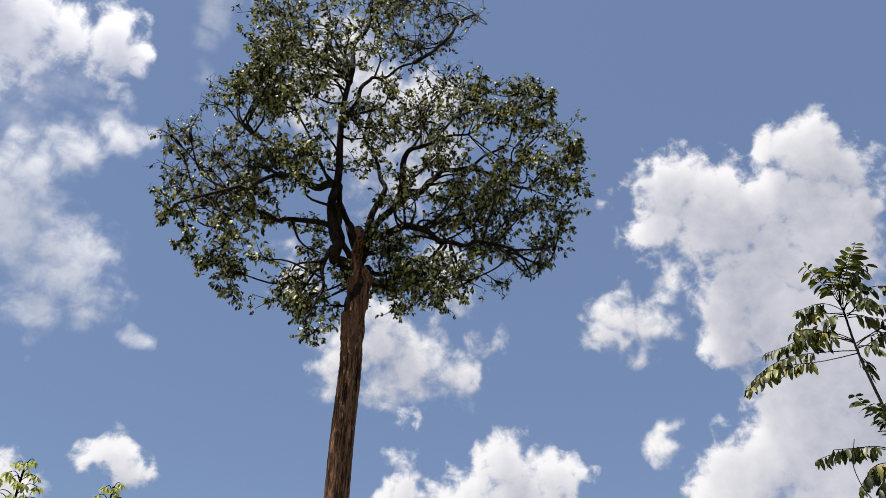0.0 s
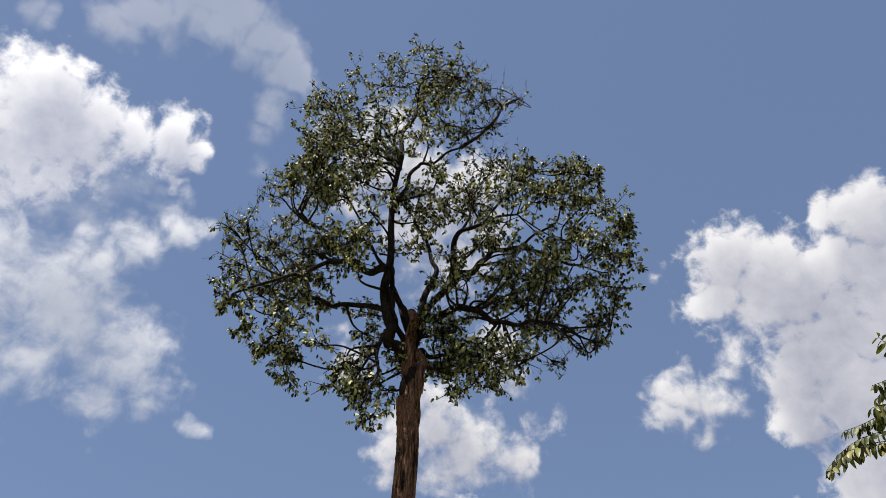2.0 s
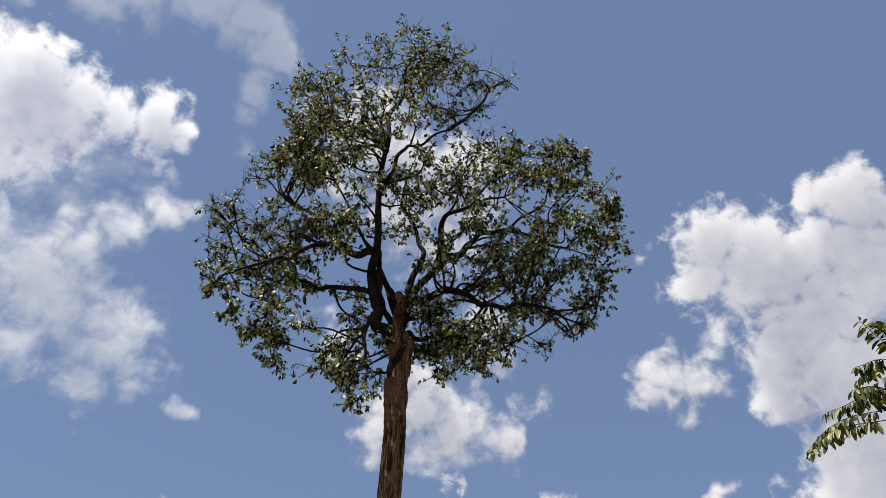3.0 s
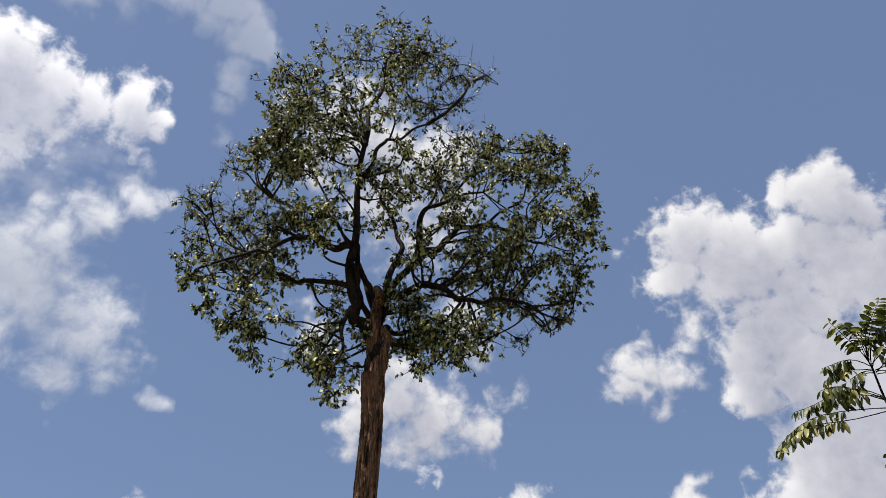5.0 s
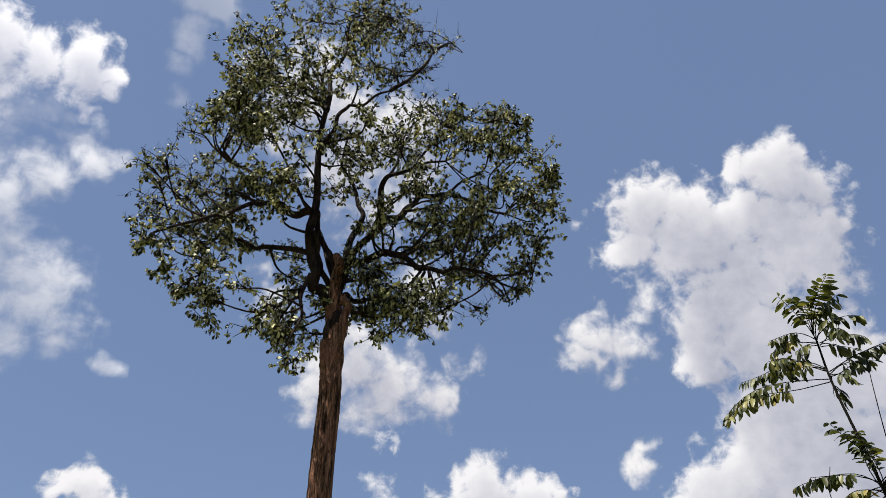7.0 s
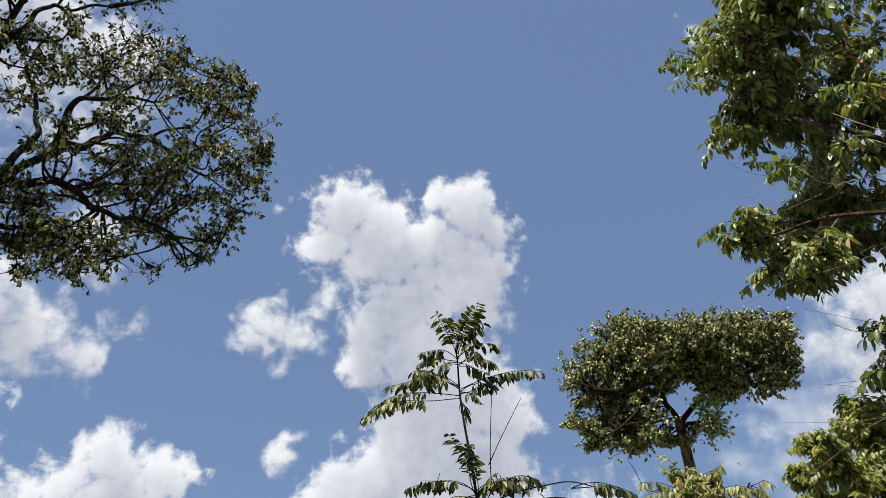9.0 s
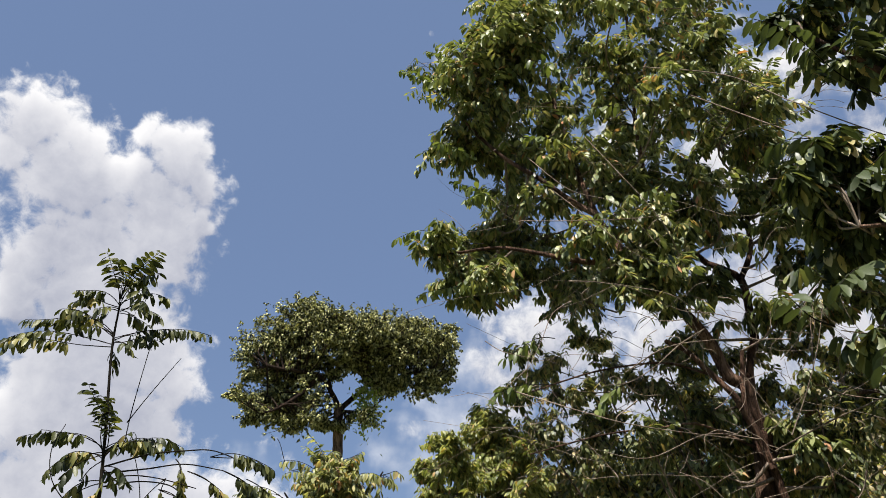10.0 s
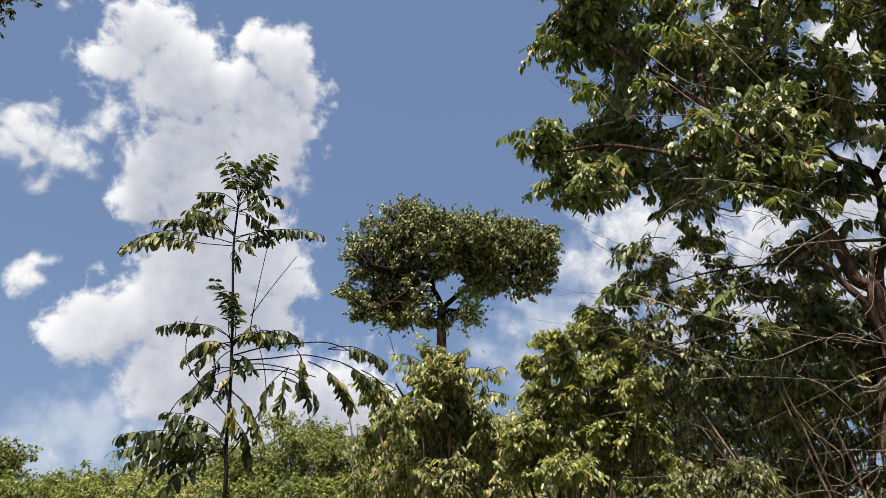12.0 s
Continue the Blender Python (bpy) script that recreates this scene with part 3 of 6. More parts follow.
FAR_CROWN = [(-5.19, 2, 18.04, 1.18, 1), (-4, 2, 19.06, 0.99, 1), (-1.46, 0.1, 19.04, 1.01, 1), (-2.43, -1.4, 17.5, 1.2, 1), (-0.32, -2.9, 17.37, 0.98, 1), (-4.2, -0.7, 15.58, 1.08, 1), (-2.43, -0.6, 16.11, 1.36, 1), (-0.58, -2.9, 15.8, 1.28, 1), (1.35, -2.9, 16.97, 0.98, 1), (3.36, 3.2, 20.04, 1.23, 1), (4.78, 1, 18.66, 1.16, 1), (5.53, -1.7, 16.84, 0.78, 1), (5.89, -0.4, 16.26, 0.74, 1), (5.29, 3, 17.83, 1.41, 1), (3.26, 2.5, 17.96, 1.39, 1), (1.27, 2.2, 17.47, 1.17, 1), (5.27, -0.7, 14.69, 0.9, 1), (3.85, -0, 14.77, 1.03, 1), (-4.8, 1.1, 14.62, 0.94, 1)]
FAR_CROWN += [(-4.9, -2.8, 13.31, 0.5, 1), (-3.05, 0.4, 14.55, 1.28, 1), (-3.96, -1.5, 12.45, 0.8, 1), (-2.78, 2.4, 13.69, 1.08, 1), (-1.1, -2.8, 12.98, 1.11, 1), (-0.76, 1.1, 13.1, 0.8, 1), (2.62, 2.4, 15.81, 1.1, 1), (1.48, -1.7, 12.63, 0.74, 1), (2.07, 2.5, 15.16, 0.77, 1), (0.29, 2.4, 19.35, 1, 1), (1.97, -3.1, 16.35, 0.85, 1)]
FAR_FRONT = [(-1.81, -0.3, 13.75, 0.78, 1), (2.27, -0, 15.32, 0.69, 1), (-2.52, -0.5, 14.26, 0.78, 1), (-1.45, 0, 15.54, 0.75, 1), (3.4, -0.1, 14.92, 0.68, 1), (-3.58, -0.5, 13.22, 0.67, 1), (1.69, -0.5, 15.97, 0.68, 1)]
FAR_FRONT += [(-1.9, -1.5, 17.0, 0.8, 1), (-0.65, -1.6, 17.3, 0.8, 1), (0.6, -1.4, 17.0, 0.8, 1), (1.8, -1.3, 16.9, 0.8, 1), (-2.5, -1.2, 15.6, 0.8, 1), (-1.3, -0.9, 15.8, 0.65, 0.8), (3.0, -1.2, 17.0, 0.8, 1), (4.2, -1, 16.7, 0.8, 1), (-3.7, -1.2, 16.6, 0.8, 1), (-2.5, -0.6, 18.3, 0.8, 1)]
FAR_FRONT += [(-1.3, -0.4, 18.8, 0.75, 1), (0.6, -0.5, 18.1, 0.85, 1), (2.1, -0.6, 18.2, 0.85, 1), (3.7, -0.4, 18.1, 0.85, 1), (-4.1, -0.6, 13.5, 0.65, 0.8), (-2.9, -0.6, 13.2, 0.7, 0.8), (-1.8, -0.7, 12.9, 0.7, 0.8), (-0.9, -0.5, 12.5, 0.5, 0.8), (0.7, -0.3, 12.95, 0.5, 0.8), (0.4, -0.6, 16.2, 0.5, 0.7), (2.6, -0.9, 16.0, 0.7, 0.8)]
FAR_FRONT += [(1.2, -0.3, 15.6, 0.55, 0.8), (0.1, 0.5, 16.3, 0.55, 0.7), (5.6, 0.4, 15.6, 0.7, 0.8), (6.1, 0.2, 17.2, 0.6, 0.9), (4.4, -0.4, 14.7, 0.6, 0.8), (2.1, 0, 15.0, 0.6, 0.8), (0.9, 0.4, 16.1, 0.6, 0.8), (1.6, -0.6, 16.3, 0.6, 0.8)]
FAR_FRONT += [(-4.6, -0.4, 16.4, 0.8, 1), (-5.1, -0.3, 14.1, 0.6, 0.9), (4.9, -0.2, 17.6, 0.8, 1)]
FAR_LIMBS = [
    (0.15, 0.08, [(0.06, 0, 13.58), (-0.37, -0.3, 14.41), (-1.05, -0.8, 14.92), (-2.21, -1.4, 15.06), (-3.47, -2, 15.07)]),
    (0.1, 0.04, [(-0.37, -0.3, 14.41), (-0.58, 0.6, 16.12), (-1.25, 1.2, 17.73), (-1.51, 1.5, 19.1)]),
    (0.15, 0.08, [(0.12, 0, 13.48), (1.2, 0.3, 14.64), (2.53, 0.8, 15.82), (3.96, 1.4, 17.15)]),
    (0.13, 0.05, [(2.53, 0.8, 15.82), (4.05, -0.3, 15.31), (5, -1, 14.89)]),
    (0.14, 0.05, [(1.51, 0.3, 14.87), (1.33, -0.8, 15.9), (1.16, -1.6, 16.85)]),
    (0.12, 0.04, [(-1.05, -0.8, 14.92), (-2.29, -1.6, 13.39), (-3.64, -2, 12.65)]),
    (0.1, 0.03, [(0.12, 0, 13.39), (1.46, -0.8, 13.14), (2.17, -1.2, 13.56)]),
]
BIG_CROWN = [(-1.82, 0.1, 15.05, 0.68, 1), (-0.78, -0.5, 13.94, 0.63, 1), (0.41, -0.4, 13.3, 0.61, 1), (-2.1, -0.4, 13.33, 0.61, 1), (-1.83, 1.5, 15.54, 0.73, 1), (-0.73, 0.4, 13.39, 0.63, 1), (0.17, 0.5, 13.22, 0.63, 1), (0.83, -0.5, 11.91, 0.56, 1), (1.86, 0.5, 12.68, 0.61, 1), (-2.2, -1.1, 11.17, 0.53, 1), (-1.53, -1.3, 10.77, 0.51, 1), (-1.04, 1.1, 13.18, 0.64, 1), (-0.05, -1.5, 10.13, 0.48, 1), (0.61, 1.4, 12.66, 0.63, 1), (1.37, 1, 11.92, 0.6, 1), (-3.88, 0.9, 12.38, 0.63, 1), (-2.29, -1.4, 9.84, 0.48, 1), (-1.94, -0.9, 10.24, 0.5, 1), (-1.25, 1, 11.9, 0.6, 1)]
BIG_CROWN += [(-0.17, -0.2, 10.17, 0.52, 1), (0.5, 0.4, 10.61, 0.55, 1), (1.09, -1.1, 9.07, 0.46, 1), (-2.65, -0.9, 9.37, 0.49, 1), (-2.37, -0, 10.05, 0.53, 1), (-1.48, 0.8, 10.54, 0.56, 1), (-0.4, 0.1, 9.74, 0.51, 1), (0.19, -1.2, 8.28, 0.43, 1), (1.37, 1.1, 9.95, 0.55, 1), (1.29, -1.1, 8.08, 0.43, 1), (-2.94, -0.2, 9.21, 0.51, 1), (-2.44, 0.3, 9.49, 0.52, 1), (-1.46, -0.5, 8.69, 0.47, 1), (-0.91, -0.2, 8.54, 0.47, 1), (-0.05, 1.2, 9.41, 0.54, 1), (0.73, -0.1, 8.39, 0.47, 1), (1.37, 0.1, 8.11, 0.48, 1), (-2.84, 1.4, 9.22, 0.56, 1), (-1.78, -0.7, 7.66, 0.44, 1)]
BIG_CROWN += [(-1.47, 1.2, 8.89, 0.53, 1), (-0.38, -0.4, 7.67, 0.45, 1), (0.39, -0.6, 7.16, 0.43, 1), (1.4, 1.1, 8.16, 0.51, 1), (-3.2, -1.3, 6.95, 0.26, 0.8), (-3.5, 1.1, 8.3, 0.3, 0.8), (-3.1, 1, 8.15, 0.52, 1), (-2.3, 1.2, 8.13, 0.52, 1), (-0.96, -1.3, 6.51, 0.39, 1), (-0.28, -0.8, 6.46, 0.41, 1), (0.43, 0.8, 7.31, 0.48, 1), (-3.1, -0.2, 6.9, 0.3, 0.8), (-2.5, -1.4, 6.2, 0.28, 0.8), (-2.52, 0.6, 7.15, 0.48, 1), (-1.81, 0.9, 7.19, 0.49, 1), (-1.09, 1.4, 7.34, 0.5, 1), (-0.26, -1, 5.77, 0.39, 1), (-2.9, -0.7, 6.3, 0.27, 0.8), (-1.74, 1, 6.71, 0.48, 1)]
BIG_CROWN += [(-0.89, -1.2, 5.7, 0.3, 0.7)]
BIG_SKIRT = [(-1.9, 0.3, 6.4, 0.35, 1), (-0.75, 0.8, 6.01, 0.36, 1), (-3, 0.6, 6.5, 0.35, 1), (-2.44, -0.5, 5.71, 0.37, 1), (-3.06, -0.4, 5.37, 0.28, 1), (-2.58, 0.7, 5.62, 0.42, 1), (-1.55, -1, 5.29, 0.36, 1), (-1.19, 0.6, 5.46, 0.39, 1), (-0.4, 0.6, 5.63, 0.41, 1), (-1.89, -0.1, 4.81, 0.44, 1), (-2.65, -0.4, 4.58, 0.41, 1), (-1.19, -0.4, 4.37, 0.44, 1), (-0.33, -0.5, 4.47, 0.4, 1), (-3.41, -0.1, 4.23, 0.37, 1), (-2.46, 0, 3.95, 0.46, 1), (-1.6, 0.1, 3.86, 0.45, 1), (-0.94, 1, 3.85, 0.48, 1), (1.23, 0.6, 4.88, 0.42, 1), (1.72, 0.2, 5.22, 0.41, 1)]
BIG_SKIRT += [(1.93, 1, 4.52, 0.45, 1), (2.26, -0.6, 4.36, 0.43, 1), (1, -0.7, 3.75, 0.38, 1), (2.34, 0.2, 3.76, 0.46, 1), (2.77, -0.9, 3.9, 0.42, 1), (2.79, -0.9, 3.19, 0.42, 1), (1.47, 0, 5.94, 0.34, 1), (1.66, -0.1, 3.33, 0.35, 0.6), (-3.1, 0.8, 5.95, 0.43, 1), (-1.99, 0.3, 5.44, 0.4, 1), (-1.01, 0, 5.27, 0.39, 1), (-0.42, -0, 5.01, 0.38, 1), (0.42, -0.5, 4.81, 0.36, 1), (1.16, -1, 4.6, 0.35, 1), (1.68, -0.6, 4.5, 0.36, 1), (2.63, 0.4, 4.72, 0.4, 1), (-2.56, -0.6, 4.7, 0.37, 1), (-2.02, -0.3, 4.54, 0.38, 1), (-1.06, -1, 4.31, 0.35, 1)]
BIG_SKIRT += [(-0.34, 0.7, 4.7, 0.4, 1), (0.23, -0.7, 4.13, 0.35, 1), (1.01, -0.5, 4.13, 0.36, 1), (1.95, 0.8, 4.39, 0.41, 1), (2.31, 0, 4, 0.38, 1), (-3.02, 0.7, 4.33, 0.41, 1), (-1.98, 0.3, 4.2, 0.39, 1), (-1.4, 0.5, 4.01, 0.39, 1), (-0.44, -0.8, 3.71, 0.35, 1), (0.09, 0.1, 3.89, 0.38, 1), (0.84, 0, 3.63, 0.37, 1), (1.7, 0.7, 3.72, 0.4, 1), (2.03, -0.3, 3.36, 0.37, 1), (-0.41, 0.2, 5.88, 0.4, 1), (0.3, -0.9, 5.2, 0.36, 1), (1.02, -0.2, 5.4, 0.38, 1), (1.63, -0.4, 5.07, 0.37, 1), (2.23, -0.7, 4.94, 0.37, 1), (3.19, 0.6, 5.31, 0.42, 1)]
BIG_SKIRT += [(-0.4, -0.2, 5, 0.38, 1), (0.29, 1, 5.08, 0.42, 1), (1, 0.2, 4.82, 0.39, 1), (1.7, 0.2, 4.78, 0.39, 1), (2.34, 0.3, 4.56, 0.39, 1), (3.02, 0.4, 4.56, 0.4, 1), (-0.39, -0.7, 4.18, 0.35, 1), (0.29, -0.1, 4.3, 0.37, 1), (0.69, -0.5, 4.01, 0.36, 1), (1.37, -0.2, 4.06, 0.37, 1), (1.9, -0.8, 3.9, 0.35, 1), (2.82, 0.9, 4.04, 0.41, 1)]
SKIRT_BEHIND = [c for k, c in enumerate(BIG_SKIRT) if -0.5 < c[0] < 1.1 or k % 3 == 0]
SKIRT_BEFORE = [c for c in BIG_SKIRT if c not in SKIRT_BEHIND]
BIG_LOW = [(-3.23, 0.9, 5.04, 0.51, 1), (-2.12, -0.9, 4.26, 0.42, 1), (-1.69, 0.2, 4.52, 0.46, 1), (-1.01, -0.3, 4.37, 0.44, 1), (-0.43, -0.7, 4.24, 0.42, 1), (0.05, -0.3, 4.1, 0.43, 1), (-3, -0.2, 3.98, 0.45, 1), (-2.34, 0.3, 4.06, 0.47, 1), (-1.66, 0.6, 3.85, 0.47, 1), (-0.95, -1.3, 3.5, 0.39, 1), (-0.4, -0.6, 3.62, 0.42, 1), (0.03, 0.3, 3.8, 0.46, 1), (-2.82, -1.1, 3.13, 0.41, 1), (-2.54, 1.3, 3.48, 0.5, 1), (-1.79, 0.9, 3.43, 0.48, 1), (-0.95, -1.2, 3.13, 0.39, 1), (-0.56, 0.2, 3.12, 0.45, 1), (-0.03, 0.3, 3.15, 0.45, 1), (-2.8, -1.3, 2.7, 0.4, 1)]
BIG_LOW += [(-2.28, -0.8, 2.55, 0.42, 1), (-1.61, -0.9, 2.56, 0.41, 1), (-1.26, -0.1, 2.67, 0.44, 1), (-0.65, 0.2, 2.72, 0.45, 1), (-0.24, -0.1, 2.51, 0.43, 1)]
BIG_FRONT = [(0.58, -0, 4, 0.21, 1), (-0.27, 0.3, 4.43, 0.22, 1), (-0.32, -0.1, 3.57, 0.22, 1), (0.84, -0.3, 3.62, 0.21, 1), (-0.75, -0.1, 4.18, 0.21, 1), (-0.75, 0.1, 3.47, 0.23, 1), (1.09, 0.2, 3.31, 0.22, 1)]
BIG_BACK = [(1.27, 0.2, 7.3, 0.36, 1), (1.75, 0.1, 7.34, 0.36, 1), (2.16, -0.4, 7.24, 0.33, 1), (1.16, -0.4, 6.41, 0.33, 1), (1.72, 0.2, 6.68, 0.35, 1), (2.28, 0.4, 6.86, 0.36, 1), (2.27, -0.3, 5.85, 0.33, 1), (1.79, -0.3, 5.77, 0.33, 1), (1.33, 0.2, 6.09, 0.31, 1), (2.07, -0, 5.32, 0.33, 1), (1.43, -0.1, 5.23, 0.31, 1), (0.9, -0.2, 5.29, 0.29, 1), (-0.1, -0.4, 6.3, 0.31, 1), (0.2, -0, 6.04, 0.28, 1), (-0.83, -0.2, 6.21, 0.28, 1), (-0.15, 0.2, 5.41, 0.32, 1), (-2.02, 0.1, 5.73, 0.29, 1)]
BIG_LIMBS = [
    (0.09, 0.065, [(0.32, 0, 3.94), (0.23, -0.2, 4.49), (0.08, -0.3, 4.79), (-0.05, -0.5, 5.21), (-0.33, -0.7, 5.59)]),
    (0.06, 0.03, [(-0.33, -0.7, 5.59), (-0.62, -0.8, 6.11), (-1, -0.6, 7.13), (-1.34, -0.3, 8.68), (-1.51, 0, 10.72)]),
    (0.075, 0.045, [(0.32, 0, 3.94), (0.33, 0.2, 4.52), (0.52, 0.4, 5.28), (0.61, 0.6, 6.25), (0.24, 0.6, 6.62)]),
    (0.045, 0.02, [(0.61, 0.6, 6.25), (0.96, 0.8, 7.06), (0.96, 0.8, 8.36), (0.74, 0.6, 10.11)]),
    (0.045, 0.02, [(0.24, 0.6, 6.62), (-0.25, 0.7, 7.71), (-0.3, 0.5, 9.09), (-0.04, 0.3, 11.33), (0.24, 0.2, 13.93)]),
]
BIG_LIMBS += [
    (0.05, 0.015, [(-0.62, -0.8, 6.11), (-1.41, -1, 6.36), (-2.41, -1.1, 6.72), (-3.48, -1.2, 6.86)]),
    (0.05, 0.015, [(-1, -0.6, 7.13), (-1.71, -0.9, 7.83), (-2.52, -1, 8.85), (-3.47, -1, 10.48)]),
    (0.018, 0.008, [(0.23, -0.2, 4.49), (-0.54, -0.7, 4.76), (-1.36, -1, 4.72), (-2.34, -1.2, 4.53)]),
    (0.018, 0.008, [(0.28, 0, 3.73), (-0.38, -0.7, 4.01), (-1.29, -1.1, 3.91), (-2.22, -1.3, 3.79)]),
    (0.05, 0.03, [(0.36, -0.1, 3.16), (0.29, -0.2, 3.75), (0.1, -0.4, 4.3), (-0.16, -0.5, 4.76), (-0.5, -0.6, 5.1)]),
    (0.045, 0.025, [(0.33, -0.2, 3.48), (0.25, -0.3, 3.88), (0.23, -0.3, 4.38), (0.35, -0.2, 4.93)]),
]
BIG_LIMBS += [
    (0.04, 0.015, [(0.36, 0, 3.65), (1.19, 0.3, 4.33), (2.24, 0.8, 4.38), (3.28, 1.2, 4.74)]),
]
BIG_TWIGS = [
    (0.012, 0.008, [(0.08, -1.6, 8.68), (1, -1.9, 7.86), (1.51, -2.4, 6.79), (2.11, -3, 5.6), (2.66, -3.4, 4.99)]),
    (0.014, 0.009, [(0.55, -1.6, 7.97), (1.27, -2, 6.88), (1.84, -2.6, 5.81), (2.21, -3.2, 4.87), (2.47, -3.6, 4.19)]),
    (0.011, 0.007, [(1.05, -2, 6.19), (1.61, -2.3, 5.74), (2.12, -2.6, 5.45), (2.87, -3, 5.46)]),
    (0.01, 0.006, [(1.38, -2, 5.72), (1.75, -2.3, 5.18), (2.15, -2.7, 4.74), (2.54, -3, 4.38)]),
    (0.01, 0.006, [(0.77, -1.6, 9.16), (1.3, -2, 8.99), (2.23, -2.5, 7.92), (2.69, -3, 6.44), (2.93, -3.2, 5.63)]),
    (0.01, 0.006, [(-1.84, -1.9, 6.57), (-1.17, -2, 6.31), (-0.29, -2, 6.09), (0.25, -1.8, 6.2)]),
]
BIG_TWIGS += [
    (0.01, 0.006, [(-1.34, -1.9, 5.57), (-0.93, -2, 5.39), (-0.26, -1.9, 5.12), (-0, -1.6, 4.91)]),
    (0.012, 0.006, [(-2.13, -1.9, 4.35), (-1.35, -2, 3.94), (-0.84, -1.9, 3.74), (0.1, -1, 3.66)]),
    (0.01, 0.006, [(-2.58, -1.5, 5.22), (-2.33, -1.6, 4.99), (-1.94, -1.5, 4.84)]),
    (0.012, 0.006, [(-0.91, -1.7, 4.41), (-0.43, -1.7, 4.6), (0.07, -1.4, 4.69), (0.4, -1, 4.78)]),
    (0.016, 0.008, [(0.4, -0.4, 3.63), (0.98, -1, 3.72), (1.42, -1.5, 3.74), (2.12, -2.2, 3.89), (2.46, -2.6, 4.01)]),
    (0.012, 0.006, [(0.3, -0.3, 3.8), (-0.25, -1.2, 3.73), (-0.87, -1.6, 3.48), (-1.43, -1.8, 3.63)]),
]
BIG_TWIGS += [
    (0.01, 0.005, [(-1.38, -1.8, 6.96), (-0.84, -2, 6.11), (-0.5, -1.9, 5.69), (-0.21, -1.6, 5.62)]),
    (0.01, 0.005, [(-0.84, -1.9, 7.57), (-0.53, -2, 6.86), (-0.16, -2, 6.02), (-0.03, -1.6, 5.5)]),
    (0.009, 0.005, [(-1.65, -1.8, 7.59), (-1.13, -2, 6.76), (-0.6, -2, 6.37), (-0.23, -1.9, 5.7)]),
]
BIG_SHOOTS = [(-2.48, -1.1, 8.83, -3.8, -1.2, 10.72), (-2.25, -1.2, 9.14, -3.28, -1.1, 10.91), (-2.36, -1.3, 8.98, -3.04, -1.4, 9.87), (-2.45, -1.1, 7.97, -3.22, -1.3, 8.85), (-2.39, -1.2, 7.3, -3.03, -1.1, 8.13), (-2.57, -1.2, 6.81, -3.83, -1.4, 7.12), (-2.55, -1, 6.78, -3.87, -0.8, 7.23), (-2.45, -1.1, 6.09, -3.61, -1.2, 6.22), (-2.34, -1.2, 6.1, -3.32, -1, 6.2), (-2.03, -1.3, 7.16, -2.78, -1.3, 7.61), (-1.76, -1.2, 5.19, -2.4, -1.3, 5.02), (-1.84, -1.3, 4.57, -2.64, -1.2, 4.56), (-1.69, -1.2, 9.55, -2.6, -1.2, 10.7), (-1.03, -1.7, 7.5, -1.67, -1.9, 7.9), (-0.57, -1.7, 6.17, -1.11, -1.9, 6.09)]
BIG_SHOOTS += [(0.22, -1.6, 6.48, -0.3, -1.8, 6.55), (-0.95, -1.6, 8.76, -1.45, -1.8, 9.39), (-0.16, -1.6, 7.93, -0.73, -1.8, 8.12), (-0.79, -1.6, 4.33, -1.3, -1.8, 4.01)]
NEAR_CROWN = [(-0.29, -0.3, 6.69, 0.2, 1), (-0.13, 0.8, 7.18, 0.28, 1), (0.06, -0.3, 5.85, 0.25, 1), (0.09, 0.5, 7.39, 0.3, 1), (0.47, 0.6, 6.97, 0.34, 1), (0.8, -0.2, 6.3, 0.32, 1), (1, -0.1, 5.85, 0.32, 1), (0.45, -0.2, 5.77, 0.28, 1), (0.62, -0.6, 5.08, 0.28, 1), (0.77, -0, 4.94, 0.3, 1), (0.4, -0.4, 6.98, 0.31, 1), (0.82, -0.4, 6.75, 0.36, 1), (1.2, -0.5, 6.37, 0.35, 1), (0.36, -0.5, 4.78, 0.25, 1), (0.54, 0.5, 4.74, 0.31, 1), (-0.24, -0.1, 5.11, 0.22, 1), (0.04, -0.4, 4.6, 0.24, 1), (-0.32, 0.1, 4.6, 0.24, 1), (-0.62, 0.2, 4.47, 0.22, 1)]
NEAR_CROWN += [(0.03, 0.2, 4.45, 0.27, 1), (0.26, 0.7, 4.36, 0.31, 1), (0.35, -0.6, 3.57, 0.25, 1), (-0.2, -0.2, 3.9, 0.22, 1), (0.04, -0.3, 3.6, 0.21, 1), (0.19, -0.8, 3.07, 0.19, 1), (-0.57, -0.5, 4.92, 0.18, 1), (-0.51, -0.2, 4.7, 0.2, 1), (-0.28, -0.2, 3.36, 0.2, 0.8), (-0.07, 0.2, 3.19, 0.21, 0.8), (-0.59, -0.1, 3.66, 0.17, 0.7), (-0.53, 0.2, 3.03, 0.18, 0.6), (-0.02, -0.4, 2.72, 0.2, 0.8), (1.39, -0.6, 5.74, 0.44, 1), (1.27, -0.3, 5.41, 0.44, 1), (1.03, -0.6, 4.71, 0.4, 1), (0.92, -0.2, 4.43, 0.41, 1), (0.76, -0.1, 4, 0.4, 1), (0.64, 0.4, 3.7, 0.43, 1)]
NEAR_CROWN += [(0.49, 0.6, 3.29, 0.43, 1), (0.27, -0.7, 2.6, 0.34, 1), (0.17, 0.7, 2.42, 0.43, 1), (1.95, 0.4, 5.94, 0.56, 1), (1.77, 0.8, 5.44, 0.57, 1), (1.2, -0.6, 4.09, 0.43, 1), (1.07, -0.2, 3.71, 0.44, 1), (0.89, 0, 3.23, 0.44, 1), (0.74, 0.4, 2.79, 0.46, 1), (0.49, -0.3, 2.22, 0.41, 1)]
